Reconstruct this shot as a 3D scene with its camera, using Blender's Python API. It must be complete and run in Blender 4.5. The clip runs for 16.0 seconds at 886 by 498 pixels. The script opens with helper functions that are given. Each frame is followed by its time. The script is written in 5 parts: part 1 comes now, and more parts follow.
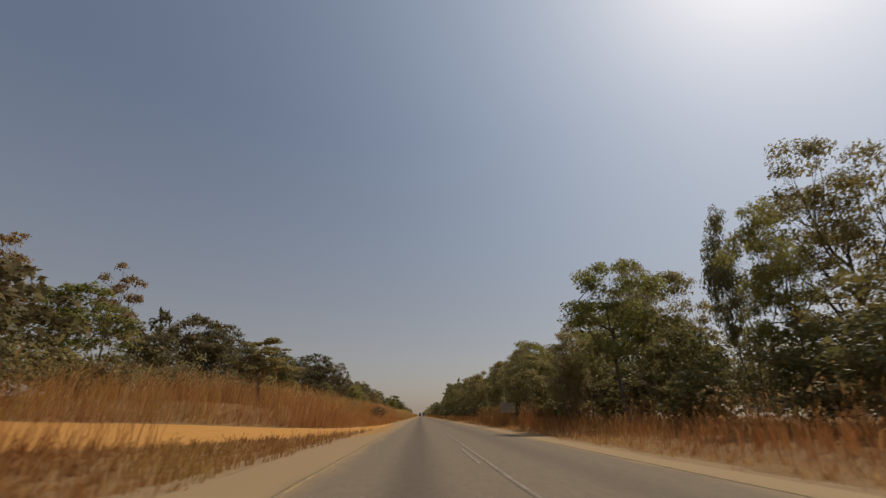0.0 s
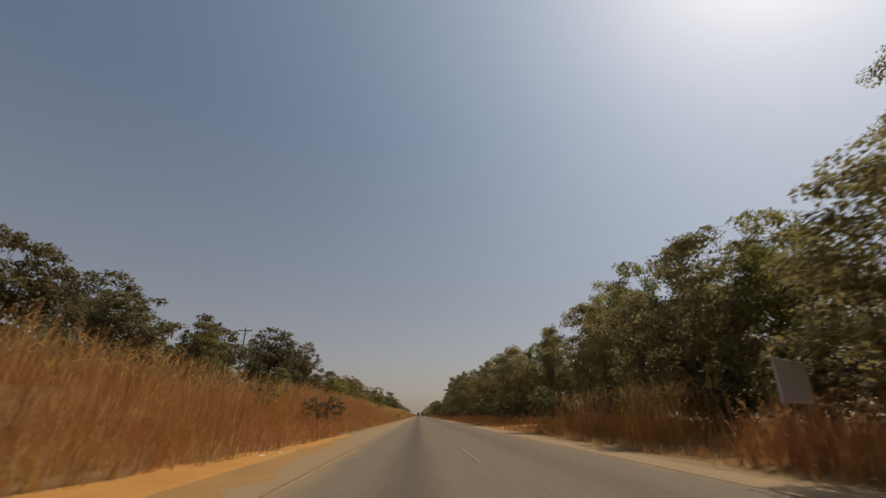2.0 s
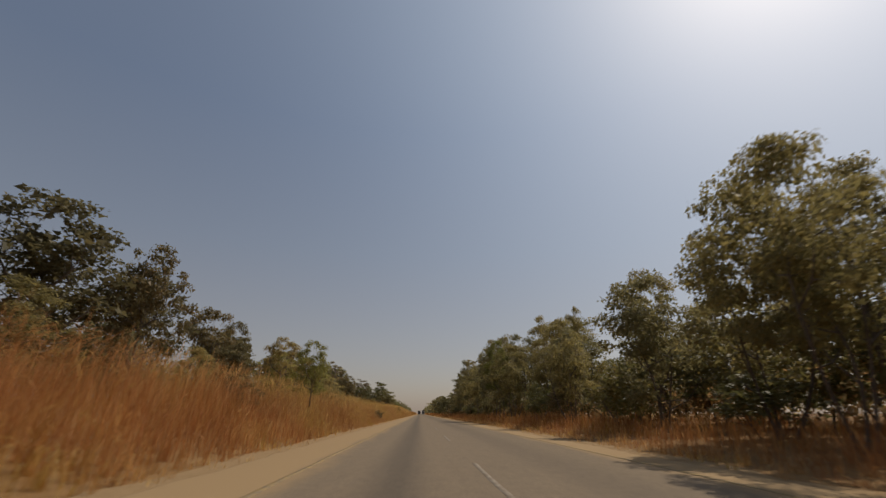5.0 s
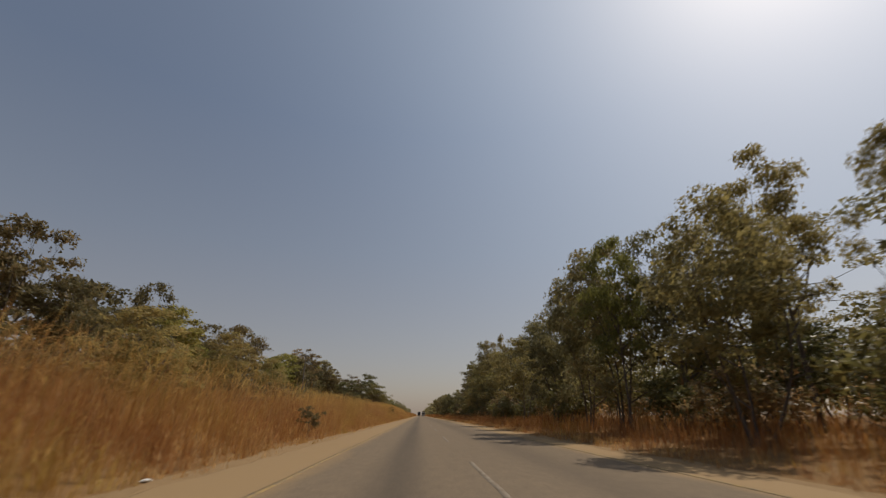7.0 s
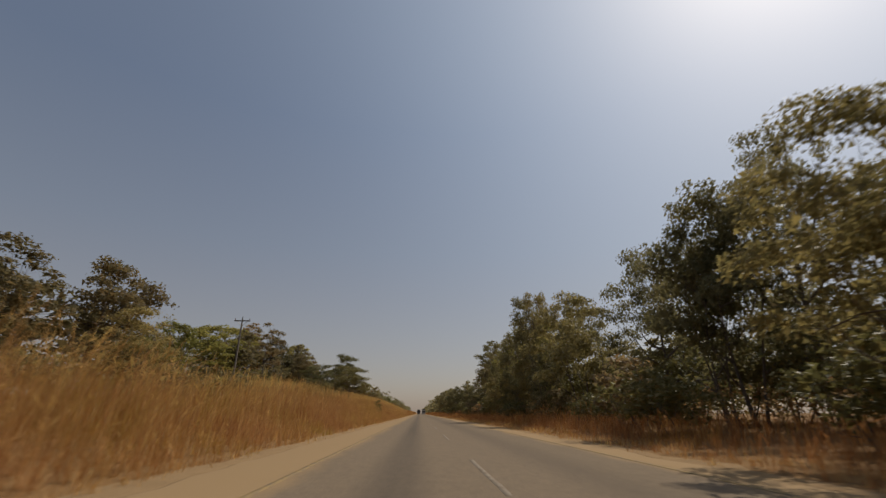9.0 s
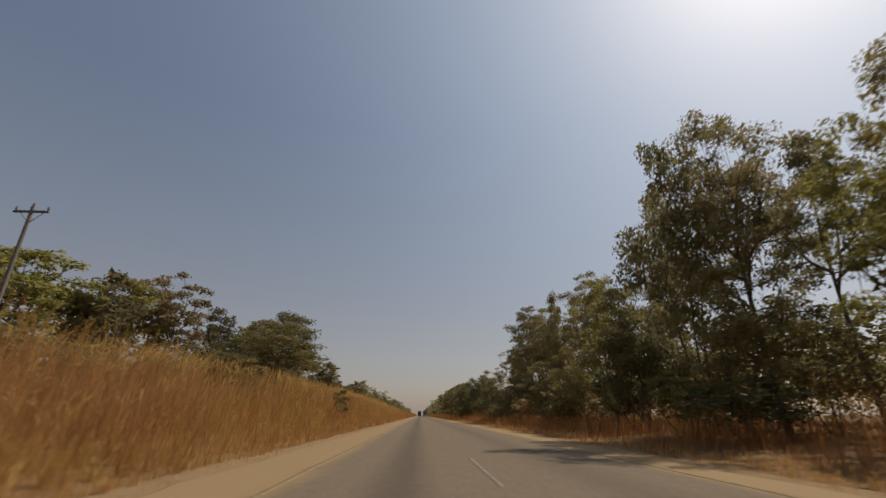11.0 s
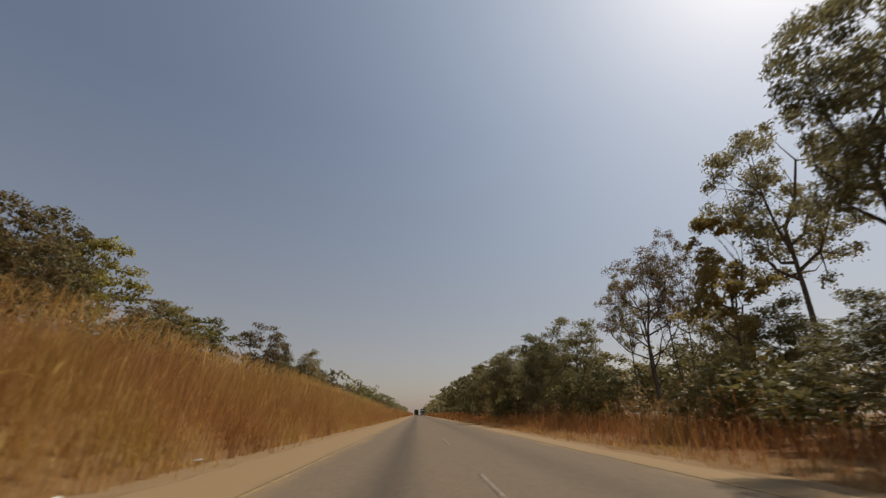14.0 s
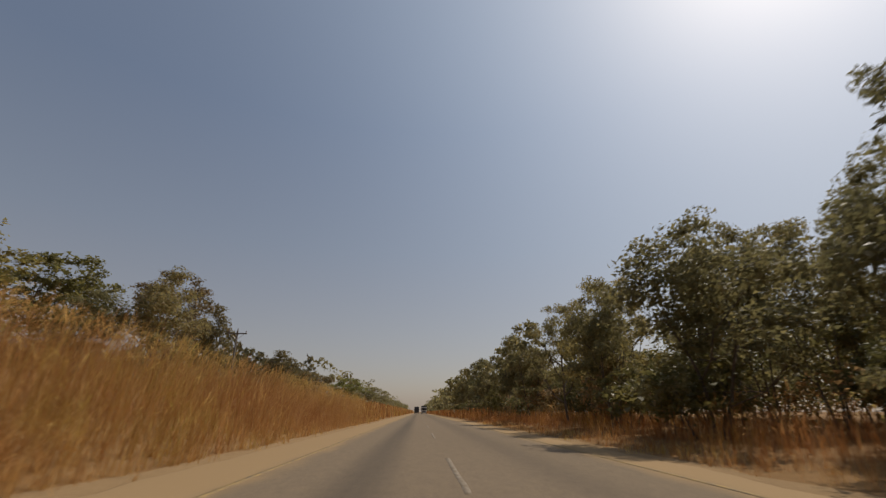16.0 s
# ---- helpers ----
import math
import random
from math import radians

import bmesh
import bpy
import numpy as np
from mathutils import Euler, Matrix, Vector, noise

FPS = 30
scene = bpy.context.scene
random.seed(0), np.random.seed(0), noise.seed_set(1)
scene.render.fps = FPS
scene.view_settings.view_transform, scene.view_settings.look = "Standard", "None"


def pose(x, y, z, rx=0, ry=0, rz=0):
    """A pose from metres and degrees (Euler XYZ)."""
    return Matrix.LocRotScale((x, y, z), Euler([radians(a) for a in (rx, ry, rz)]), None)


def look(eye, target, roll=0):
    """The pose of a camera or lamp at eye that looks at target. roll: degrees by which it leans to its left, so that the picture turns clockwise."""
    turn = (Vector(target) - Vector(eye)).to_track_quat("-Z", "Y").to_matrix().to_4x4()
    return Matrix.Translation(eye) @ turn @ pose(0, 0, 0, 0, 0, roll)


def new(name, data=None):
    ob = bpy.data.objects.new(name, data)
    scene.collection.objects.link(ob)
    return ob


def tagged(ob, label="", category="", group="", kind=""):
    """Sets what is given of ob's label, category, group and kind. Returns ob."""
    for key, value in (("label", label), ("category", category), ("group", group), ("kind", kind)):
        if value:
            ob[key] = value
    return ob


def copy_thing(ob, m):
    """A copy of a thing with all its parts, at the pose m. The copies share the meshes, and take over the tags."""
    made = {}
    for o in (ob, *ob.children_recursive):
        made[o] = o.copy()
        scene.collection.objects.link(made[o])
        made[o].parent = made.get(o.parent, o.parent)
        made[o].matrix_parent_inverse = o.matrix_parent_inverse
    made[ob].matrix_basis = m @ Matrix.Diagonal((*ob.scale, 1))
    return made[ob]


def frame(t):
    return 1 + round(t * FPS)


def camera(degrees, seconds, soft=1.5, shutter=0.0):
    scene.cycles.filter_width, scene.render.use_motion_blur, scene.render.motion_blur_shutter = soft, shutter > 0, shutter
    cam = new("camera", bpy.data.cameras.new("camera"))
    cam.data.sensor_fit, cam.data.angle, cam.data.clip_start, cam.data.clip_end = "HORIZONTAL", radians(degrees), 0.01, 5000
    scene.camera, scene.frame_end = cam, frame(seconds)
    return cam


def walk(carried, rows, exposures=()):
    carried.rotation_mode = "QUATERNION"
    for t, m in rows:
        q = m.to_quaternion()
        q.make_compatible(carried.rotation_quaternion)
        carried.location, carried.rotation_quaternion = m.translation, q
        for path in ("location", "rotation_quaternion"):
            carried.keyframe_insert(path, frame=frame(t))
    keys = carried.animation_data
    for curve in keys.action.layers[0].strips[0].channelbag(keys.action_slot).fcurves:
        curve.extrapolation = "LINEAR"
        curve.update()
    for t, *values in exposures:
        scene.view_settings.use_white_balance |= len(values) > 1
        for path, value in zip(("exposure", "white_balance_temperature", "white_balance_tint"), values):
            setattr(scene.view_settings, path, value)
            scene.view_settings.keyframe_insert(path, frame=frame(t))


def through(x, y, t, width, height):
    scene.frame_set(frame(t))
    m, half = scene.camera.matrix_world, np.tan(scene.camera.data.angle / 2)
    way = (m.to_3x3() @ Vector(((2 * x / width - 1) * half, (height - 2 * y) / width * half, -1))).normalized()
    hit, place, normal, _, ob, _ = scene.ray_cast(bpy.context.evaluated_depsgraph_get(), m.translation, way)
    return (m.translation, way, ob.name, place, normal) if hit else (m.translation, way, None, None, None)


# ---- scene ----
cam = camera(91.2, 16.0, soft=1.3, shutter=0.18)
walk(cam, [
    (0.0, pose(0.00, 0.00, 1.0, 111.00, 0, -2.81)),
    (0.5, pose(0.02, 8.80, 1.0, 110.84, 0, -2.80)),
    (1.0, pose(0.04, 18.01, 1.0, 110.87, 0, -2.99)),
    (1.5, pose(0.06, 27.36, 1.0, 110.82, 0, -3.06)),
    (2.0, pose(0.10, 36.70, 1.0, 110.98, 0, -3.03)),
    (2.5, pose(0.13, 45.96, 1.0, 110.84, 0, -3.02)),
    (3.0, pose(0.17, 55.11, 1.0, 110.86, 0, -2.93)),
    (3.5, pose(0.20, 64.15, 1.0, 110.94, 0, -2.90)),
    (4.0, pose(0.30, 73.12, 1.0, 110.71, 0, -2.82)),
    (4.5, pose(0.30, 82.07, 1.0, 110.75, 0, -2.86)),
    (5.0, pose(0.31, 91.02, 1.0, 110.78, 0, -2.89)),
    (5.5, pose(0.31, 100.01, 1.0, 110.80, 0, -2.93)),
    (6.0, pose(0.31, 109.05, 1.0, 110.80, 0, -2.93)),
    (6.5, pose(0.32, 118.16, 1.0, 110.78, 0, -2.97)),
    (7.0, pose(0.32, 127.32, 1.0, 110.95, 0, -2.90)),
    (7.5, pose(0.33, 136.54, 1.0, 110.95, 0, -2.98)),
    (8.0, pose(0.33, 145.77, 1.0, 110.77, 0, -2.97)),
    (8.5, pose(0.32, 154.99, 1.0, 110.69, 0, -2.93)),
    (9.0, pose(0.30, 164.18, 1.0, 110.73, 0, -2.93)),
    (9.5, pose(0.29, 173.31, 1.0, 110.78, 0, -2.93)),
    (10.0, pose(0.28, 182.35, 1.0, 110.85, 0, -2.90)),
    (10.5, pose(0.26, 191.30, 1.0, 110.90, 0, -2.88)),
    (11.0, pose(0.25, 200.16, 1.0, 110.95, 0, -2.84)),
    (11.5, pose(0.25, 208.94, 1.0, 110.96, 0, -2.78)),
    (12.0, pose(0.25, 217.66, 1.0, 110.86, 0, -2.84)),
    (12.5, pose(0.25, 226.35, 1.0, 110.82, 0, -2.84)),
    (13.0, pose(0.29, 235.06, 1.0, 110.88, 0, -2.80)),
    (13.5, pose(0.32, 243.80, 1.0, 110.75, 0, -2.93)),
    (14.0, pose(0.36, 252.59, 1.0, 110.84, 0, -3.19)),
    (14.5, pose(0.40, 261.42, 1.0, 110.93, 0, -3.40)),
    (15.0, pose(0.51, 270.23, 1.0, 110.97, 0, -3.37)),
    (15.5, pose(0.64, 278.87, 1.0, 110.70, 0, -3.28)),
    (16.0, pose(0.80, 287.12, 1.0, 110.57, 0, -3.06)),
], exposures=[(0.0, 0.19, 6780, 10), (8.5, 0.19, 6780, 10), (11.0, 0.25, 6780, 10), (16.0, 0.28, 6780, 10)])

# ---------------------------------------------------------------- light
SUN_ELEV, SUN_AZIM = 51.0, 56.0        # degrees above the ground, and to the right of the road's direction
ce, se, sa, ca = (math.cos(radians(SUN_ELEV)), math.sin(radians(SUN_ELEV)), math.sin(radians(SUN_AZIM)), math.cos(radians(SUN_AZIM)))
SUN_WAY = (ce * sa, ce * ca, se)
world = bpy.data.worlds.new("sky")
scene.world = world
world.use_nodes = True
wn, wl = world.node_tree.nodes, world.node_tree.links
sky = wn.new("ShaderNodeTexSky")
sky.sky_type = "NISHITA"
sky.sun_disc = False
sky.sun_elevation, sky.sun_rotation = radians(SUN_ELEV), radians(SUN_AZIM)
sky.air_density, sky.dust_density, sky.ozone_density, sky.altitude = 1.0, 5.0, 1.0, 1100
haze = wn.new("ShaderNodeMix")          # dust in the dry air evens the sky out
haze.data_type = "RGBA"
haze.inputs[0].default_value = 0.58
up_way, up_z = wn.new("ShaderNodeTexCoord"), wn.new("ShaderNodeSeparateXYZ")
wl.new(up_way.outputs["Generated"], up_z.inputs[0])
dust = wn.new("ShaderNodeValToRGB")      # warm at the horizon, bluer above
dust.color_ramp.elements.new(0.5)
dust.color_ramp.elements.new(0.6)
for e, (p, c) in zip(dust.color_ramp.elements, ((0.0, (1.0, 0.80, 0.68)), (0.16, (0.80, 0.74, 0.71)), (0.34, (0.595, 0.652, 0.752)), (0.58, (0.395, 0.497, 0.695)))):
    e.position, e.color = p, (*c, 1)
wl.new(up_z.outputs[2], dust.inputs[0])
dust_power = wn.new("ShaderNodeVectorMath")
dust_power.operation = "SCALE"
dust_power.inputs["Scale"].default_value = 4.15
wl.new(dust.outputs[0], dust_power.inputs[0])
# broad pale aureole round the sun, with windscreen glare painted into the sky
toward = wn.new("ShaderNodeVectorMath")
toward.operation = "DOT_PRODUCT"
wl.new(up_way.outputs["Generated"], toward.inputs[0])
toward.inputs[1].default_value = SUN_WAY
lit = wn.new("ShaderNodeMath")
lit.operation, lit.use_clamp = "MAXIMUM", False
lit.inputs[1].default_value = 0.0
wl.new(toward.outputs["Value"], lit.inputs[0])
narrow = wn.new("ShaderNodeMath")
narrow.operation = "POWER"
narrow.inputs[1].default_value = 4.0
wl.new(lit.outputs[0], narrow.inputs[0])
glare = wn.new("ShaderNodeVectorMath")
glare.operation = "SCALE"
glare.inputs[0].default_value = (3.5, 4.5, 5.5)
wl.new(narrow.outputs[0], glare.inputs["Scale"])
dusty = wn.new("ShaderNodeVectorMath")
dusty.operation = "ADD"
wl.new(dust_power.outputs[0], dusty.inputs[0])
wl.new(glare.outputs[0], dusty.inputs[1])
wl.new(dusty.outputs[0], haze.inputs[7])
wl.new(sky.outputs[0], haze.inputs[6])
wl.new(haze.outputs[2], wn["Background"].inputs[0])
wn["Background"].inputs[1].default_value = 0.076

sun_data = bpy.data.lights.new("sun", "SUN")
sun_data.energy, sun_data.angle, sun_data.color = 2.6, radians(0.6), (1.0, 0.93, 0.82)
sun = new("sun", sun_data)
sun.matrix_world = look([40 * k for k in SUN_WAY], (0, 0, 0))

rng = np.random.default_rng(7)


# ---------------------------------------------------------------- materials
def nodes_of(name):
    m = bpy.data.materials.new(name)
    m.use_nodes = True
    return m, m.node_tree.nodes, m.node_tree.links


def ramp(n, stops):
    r = n.new("ShaderNodeValToRGB")
    el = r.color_ramp.elements
    while len(el) < len(stops):
        el.new(0.5)
    for e, (p, c) in zip(el, stops):
        e.position, e.color = p, (*c, 1)
    return r


def mix_rgb(n, l, fac, a, b, mode="MIX"):
    m = n.new("ShaderNodeMix")
    m.data_type, m.blend_type = "RGBA", mode
    for sock, v in ((m.inputs[0], fac), (m.inputs[6], a), (m.inputs[7], b)):
        if hasattr(v, "is_output"):
            l.new(v, sock)
        elif isinstance(v, tuple):
            sock.default_value = (*v, 1)
        else:
            sock.default_value = v
    return m.outputs[2]


def noise_tex(n, l, scale, detail=4, rough=0.6, stretch=None):
    tc = n.new("ShaderNodeTexCoord")
    mp = n.new("ShaderNodeMapping")
    if stretch:
        mp.inputs["Scale"].default_value = stretch
    l.new(tc.outputs["Object"], mp.inputs[0])
    t = n.new("ShaderNodeTexNoise")
    t.inputs["Scale"].default_value, t.inputs["Detail"].default_value, t.inputs["Roughness"].default_value = scale, detail, rough
    l.new(mp.outputs[0], t.inputs["Vector"])
    return t.outputs["Fac"]


def bump(n, l, height, strength, distance, bsdf):
    b = n.new("ShaderNodeBump")
    b.inputs["Strength"].default_value, b.inputs["Distance"].default_value = strength, distance
    l.new(height, b.inputs["Height"])
    l.new(b.outputs[0], bsdf.inputs["Normal"])


def foliage(name, stops, through=0.35, rough=0.5, island=0.5, patches=False):
    """Leaves and stalks: colour varies from plant to plant and from leaf to leaf; light shines through."""
    m, n, l = nodes_of(name)
    bsdf, out = n["Principled BSDF"], n["Material Output"]
    info, geo = n.new("ShaderNodeObjectInfo"), n.new("ShaderNodeNewGeometry")
    mx = n.new("ShaderNodeMix")
    mx.inputs[0].default_value = island
    l.new(info.outputs["Random"], mx.inputs[2])
    l.new(geo.outputs["Random Per Island"], mx.inputs[3])
    r = ramp(n, stops)
    l.new(mx.outputs[0], r.inputs[0])
    colour = r.outputs[0]
    if patches:
        spots = ramp(n, [(0.30, (0.72, 0.58, 0.48)), (0.44, (1.0, 0.90, 0.82)), (0.54, (1.08, 1.06, 0.92)), (0.62, (1.0, 1.08, 0.75)), (0.74, (0.78, 0.92, 0.5))])
        l.new(noise_tex(n, l, 0.28, 4, 0.6), spots.inputs[0])
        colour = mix_rgb(n, l, 1.0, colour, spots.outputs[0], "MULTIPLY")
        clumps = ramp(n, [(0.34, (0.70, 0.62, 0.56)), (0.5, (0.97, 0.95, 0.93)), (0.66, (1.10, 1.10, 1.08))])
        l.new(noise_tex(n, l, 1.5, 3, 0.6, (1, 1, 0.35)), clumps.inputs[0])
        colour = mix_rgb(n, l, 1.0, colour, clumps.outputs[0], "MULTIPLY")
    l.new(colour, bsdf.inputs["Base Color"])
    bsdf.inputs["Roughness"].default_value = rough
    bsdf.inputs["Specular IOR Level"].default_value = 0.16 if patches else 0.26
    tr = n.new("ShaderNodeBsdfTranslucent")
    l.new(colour, tr.inputs[0])
    ms = n.new("ShaderNodeMixShader")
    ms.inputs[0].default_value = through
    l.new(bsdf.outputs[0], ms.inputs[1])
    l.new(tr.outputs[0], ms.inputs[2])
    l.new(ms.outputs[0], out.inputs[0])
    return m


def plain(name, base, other, scale, rough=0.7, metal=0.0, bump_s=0.3, bump_d=0.005, stretch=None):
    m, n, l = nodes_of(name)
    bsdf = n["Principled BSDF"]
    f = noise_tex(n, l, scale, 5, 0.65, stretch)
    r = ramp(n, [(0.32, base), (0.7, other)])
    l.new(f, r.inputs[0])
    l.new(r.outputs[0], bsdf.inputs["Base Color"])
    bsdf.inputs["Roughness"].default_value, bsdf.inputs["Metallic"].default_value = rough, metal
    bump(n, l, f, bump_s, bump_d, bsdf)
    return m


def asphalt_material():
    m, n, l = nodes_of("worn_asphalt")
    bsdf = n["Principled BSDF"]
    grain = noise_tex(n, l, 60, 3, 0.7)
    patch = noise_tex(n, l, 0.35, 5, 0.6, (1, 0.25, 1))
    streak = noise_tex(n, l, 1.2, 4, 0.6, (1, 0.02, 1))
    base = mix_rgb(n, l, patch, (0.118, 0.087, 0.057), (0.168, 0.123, 0.080))
    base = mix_rgb(n, l, grain, base, (0.240, 0.177, 0.116), "MIX")
    mottle = ramp(n, [(0.33, (0.91, 0.91, 0.91)), (0.5, (1.0, 1.0, 1.0)), (0.7, (1.10, 1.09, 1.07))])
    l.new(noise_tex(n, l, 5.5, 6, 0.7, (1, 0.45, 1)), mottle.inputs[0])
    base = mix_rgb(n, l, 1.0, base, mottle.outputs[0], "MULTIPLY")
    speck = ramp(n, [(0.38, (0.88, 0.88, 0.88)), (0.52, (1.0, 1.0, 1.0)), (0.68, (1.14, 1.13, 1.11))])
    l.new(noise_tex(n, l, 34, 3, 0.6), speck.inputs[0])
    base = mix_rgb(n, l, 1.0, base, speck.outputs[0], "MULTIPLY")
    # oil and tyre dirt run along the middle of each lane
    tc, sep = n.new("ShaderNodeTexCoord"), n.new("ShaderNodeSeparateXYZ")
    l.new(tc.outputs["Object"], sep.inputs[0])
    dark = None
    for centre, width, amount in ((-0.05, 0.6, 0.5), (3.25, 0.75, 0.25)):
        d = n.new("ShaderNodeMath"); d.operation = "SUBTRACT"; d.inputs[1].default_value = centre
        l.new(sep.outputs[0], d.inputs[0])
        a = n.new("ShaderNodeMath"); a.operation = "ABSOLUTE"
        l.new(d.outputs[0], a.inputs[0])
        mr = n.new("ShaderNodeMapRange")
        mr.interpolation_type = "SMOOTHSTEP"
        for i, v in ((1, 0.0), (2, width * 1.3), (3, amount), (4, 0.0)):
            mr.inputs[i].default_value = v
        l.new(a.outputs[0], mr.inputs[0])
        if dark is None:
            dark = mr.outputs[0]
        else:
            ad = n.new("ShaderNodeMath"); ad.operation = "ADD"
            l.new(dark, ad.inputs[0]); l.new(mr.outputs[0], ad.inputs[1])
            dark = ad.outputs[0]
    mu = n.new("ShaderNodeMath"); mu.operation = "MULTIPLY"
    sc = n.new("ShaderNodeMapRange")
    for i, v in ((1, 0.3), (2, 0.7), (3, 0.7), (4, 1.25)):
        sc.inputs[i].default_value = v
    l.new(streak, sc.inputs[0])
    l.new(dark, mu.inputs[0]); l.new(sc.outputs[0], mu.inputs[1])
    col = mix_rgb(n, l, mu.outputs[0], base, (0.048, 0.040, 0.034))
    off = n.new("ShaderNodeMath"); off.operation = "SUBTRACT"; off.inputs[1].default_value = 1.62
    l.new(sep.outputs[0], off.inputs[0])
    ab = n.new("ShaderNodeMath"); ab.operation = "ABSOLUTE"
    l.new(off.outputs[0], ab.inputs[0])
    jag = n.new("ShaderNodeMath"); jag.operation = "MULTIPLY_ADD"; jag.inputs[1].default_value = 1.2
    l.new(noise_tex(n, l, 0.9, 5, 0.65, (1, 0.3, 1)), jag.inputs[0])
    l.new(ab.outputs[0], jag.inputs[2])
    blown = n.new("ShaderNodeMapRange")
    blown.interpolation_type = "SMOOTHSTEP"
    for i, v in ((1, 3.6), (2, 4.4), (3, 0.0), (4, 0.94)):
        blown.inputs[i].default_value = v
    l.new(jag.outputs[0], blown.inputs[0])
    col = mix_rgb(n, l, blown.outputs[0], col, (0.325, 0.213, 0.106))
    l.new(col, bsdf.inputs["Base Color"])
    bsdf.inputs["Roughness"].default_value = 0.9
    bsdf.inputs["Specular IOR Level"].default_value = 0.15
    bump(n, l, grain, 0.5, 0.006, bsdf)
    return m


def paint_material(name, colour, wear):
    """Road paint rubbed through to the asphalt."""
    m, n, l = nodes_of(name)
    bsdf = n["Principled BSDF"]
    f = noise_tex(n, l, 9, 6, 0.75, (1, 0.35, 1))
    r = ramp(n, [(wear - 0.1, (0.185, 0.142, 0.100)), (wear + 0.34, colour)])
    l.new(f, r.inputs[0])
    l.new(r.outputs[0], bsdf.inputs["Base Color"])
    bsdf.inputs["Roughness"].default_value = 0.9
    bsdf.inputs["Specular IOR Level"].default_value = 0.1
    return m


def soil_material(name, a, b, c, scale=0.5):
    m, n, l = nodes_of(name)
    bsdf = n["Principled BSDF"]
    big = noise_tex(n, l, scale, 5, 0.6)
    fine = noise_tex(n, l, 14, 5, 0.7)
    r = ramp(n, [(0.3, a), (0.55, b), (0.75, c)])
    l.new(big, r.inputs[0])
    col = mix_rgb(n, l, fine, r.outputs[0], (a[0] * 0.6, a[1] * 0.55, a[2] * 0.5), "MIX")
    l.new(col, bsdf.inputs["Base Color"])
    bsdf.inputs["Roughness"].default_value = 0.95
    bsdf.inputs["Specular IOR Level"].default_value = 0.1
    bump(n, l, fine, 0.8, 0.04, bsdf)
    return m


ASPHALT = asphalt_material()
WHITE_PAINT = paint_material("worn_white_paint", (0.38, 0.335, 0.27), 0.53)
YELLOW_PAINT = paint_material("worn_yellow_paint", (0.44, 0.285, 0.09), 0.46)
GROUND = soil_material("dry_ground", (0.26, 0.15, 0.065), (0.34, 0.20, 0.085), (0.22, 0.13, 0.06))
SAND = soil_material("orange_sand", (0.58, 0.275, 0.07), (0.68, 0.345, 0.10), (0.52, 0.24, 0.06), 0.3)
DUSTED = soil_material("sand_over_asphalt", (0.42, 0.235, 0.085), (0.50, 0.285, 0.105), (0.36, 0.205, 0.08), 0.4)
VERGE = soil_material("sandy_verge", (0.33, 0.22, 0.115), (0.41, 0.275, 0.145), (0.28, 0.18, 0.09), 0.8)
BARK = plain("grey_bark", (0.09, 0.07, 0.05), (0.17, 0.135, 0.10), 7, 0.9, 0, 0.8, 0.03, (1, 1, 0.3))
LEAF_DARK = foliage("dark_leaves", [(0.1, (0.156, 0.144, 0.067)), (0.45, (0.218, 0.191, 0.086)), (0.75, (0.291, 0.239, 0.099)), (1.0, (0.332, 0.230, 0.091))], 0.58)
LEAF_OLIVE = foliage("olive_leaves", [(0.1, (0.177, 0.155, 0.065)), (0.4, (0.264, 0.217, 0.083)), (0.7, (0.350, 0.274, 0.098)), (1.0, (0.396, 0.276, 0.102))], 0.58)
LEAF_BRIGHT = foliage("yellow_green_leaves", [(0.1, (0.154, 0.156, 0.047)), (0.4, (0.236, 0.224, 0.061)), (0.7, (0.323, 0.279, 0.075)), (1.0, (0.356, 0.272, 0.076))], 0.6)
# brown-green, darkened to put shade on the left-hand woods into the colour
LEAF_WOOD_SHADED = foliage("shaded_brown_green_leaves", [(0.1, (0.106, 0.094, 0.046)), (0.45, (0.151, 0.126, 0.057)), (0.75, (0.205, 0.156, 0.067)), (1.0, (0.248, 0.160, 0.067))], 0.5)
LEAF_GREEN = foliage("dull_green_leaves", [(0.1, (0.133, 0.125, 0.045)), (0.45, (0.196, 0.172, 0.056)), (0.75, (0.270, 0.216, 0.066)), (1.0, (0.318, 0.225, 0.070))], 0.55)
# deep green; shade among stems and on near left trees put into the colour
LEAF_DEEP_SHADED = foliage("shaded_deep_green_leaves", [(0.1, (0.117, 0.116, 0.044)), (0.45, (0.169, 0.153, 0.055)), (0.75, (0.234, 0.192, 0.064)), (1.0, (0.312, 0.212, 0.066))], 0.45)
LEAF_GREY = foliage("grey_brown_leaves", [(0.1, (0.130, 0.096, 0.052)), (0.5, (0.189, 0.137, 0.072)), (1.0, (0.254, 0.172, 0.085))], 0.45)
LEAF_RED = foliage("flame_red_leaves", [(0.0, (0.42, 0.07, 0.03)), (0.6, (0.60, 0.12, 0.045)), (1.0, (0.70, 0.22, 0.06))], 0.45)
LEAF_BROWN = foliage("dry_brown_leaves", [(0.1, (0.174, 0.149, 0.072)), (0.5, (0.282, 0.204, 0.097)), (1.0, (0.467, 0.252, 0.097))], 0.56)
STRAW = foliage("dry_straw", [(0.0, (0.336, 0.141, 0.053)), (0.35, (0.448, 0.204, 0.075)), (0.7, (0.560, 0.276, 0.104)), (1.0, (0.672, 0.385, 0.177))], 0.42, 0.6, 0.9, True)
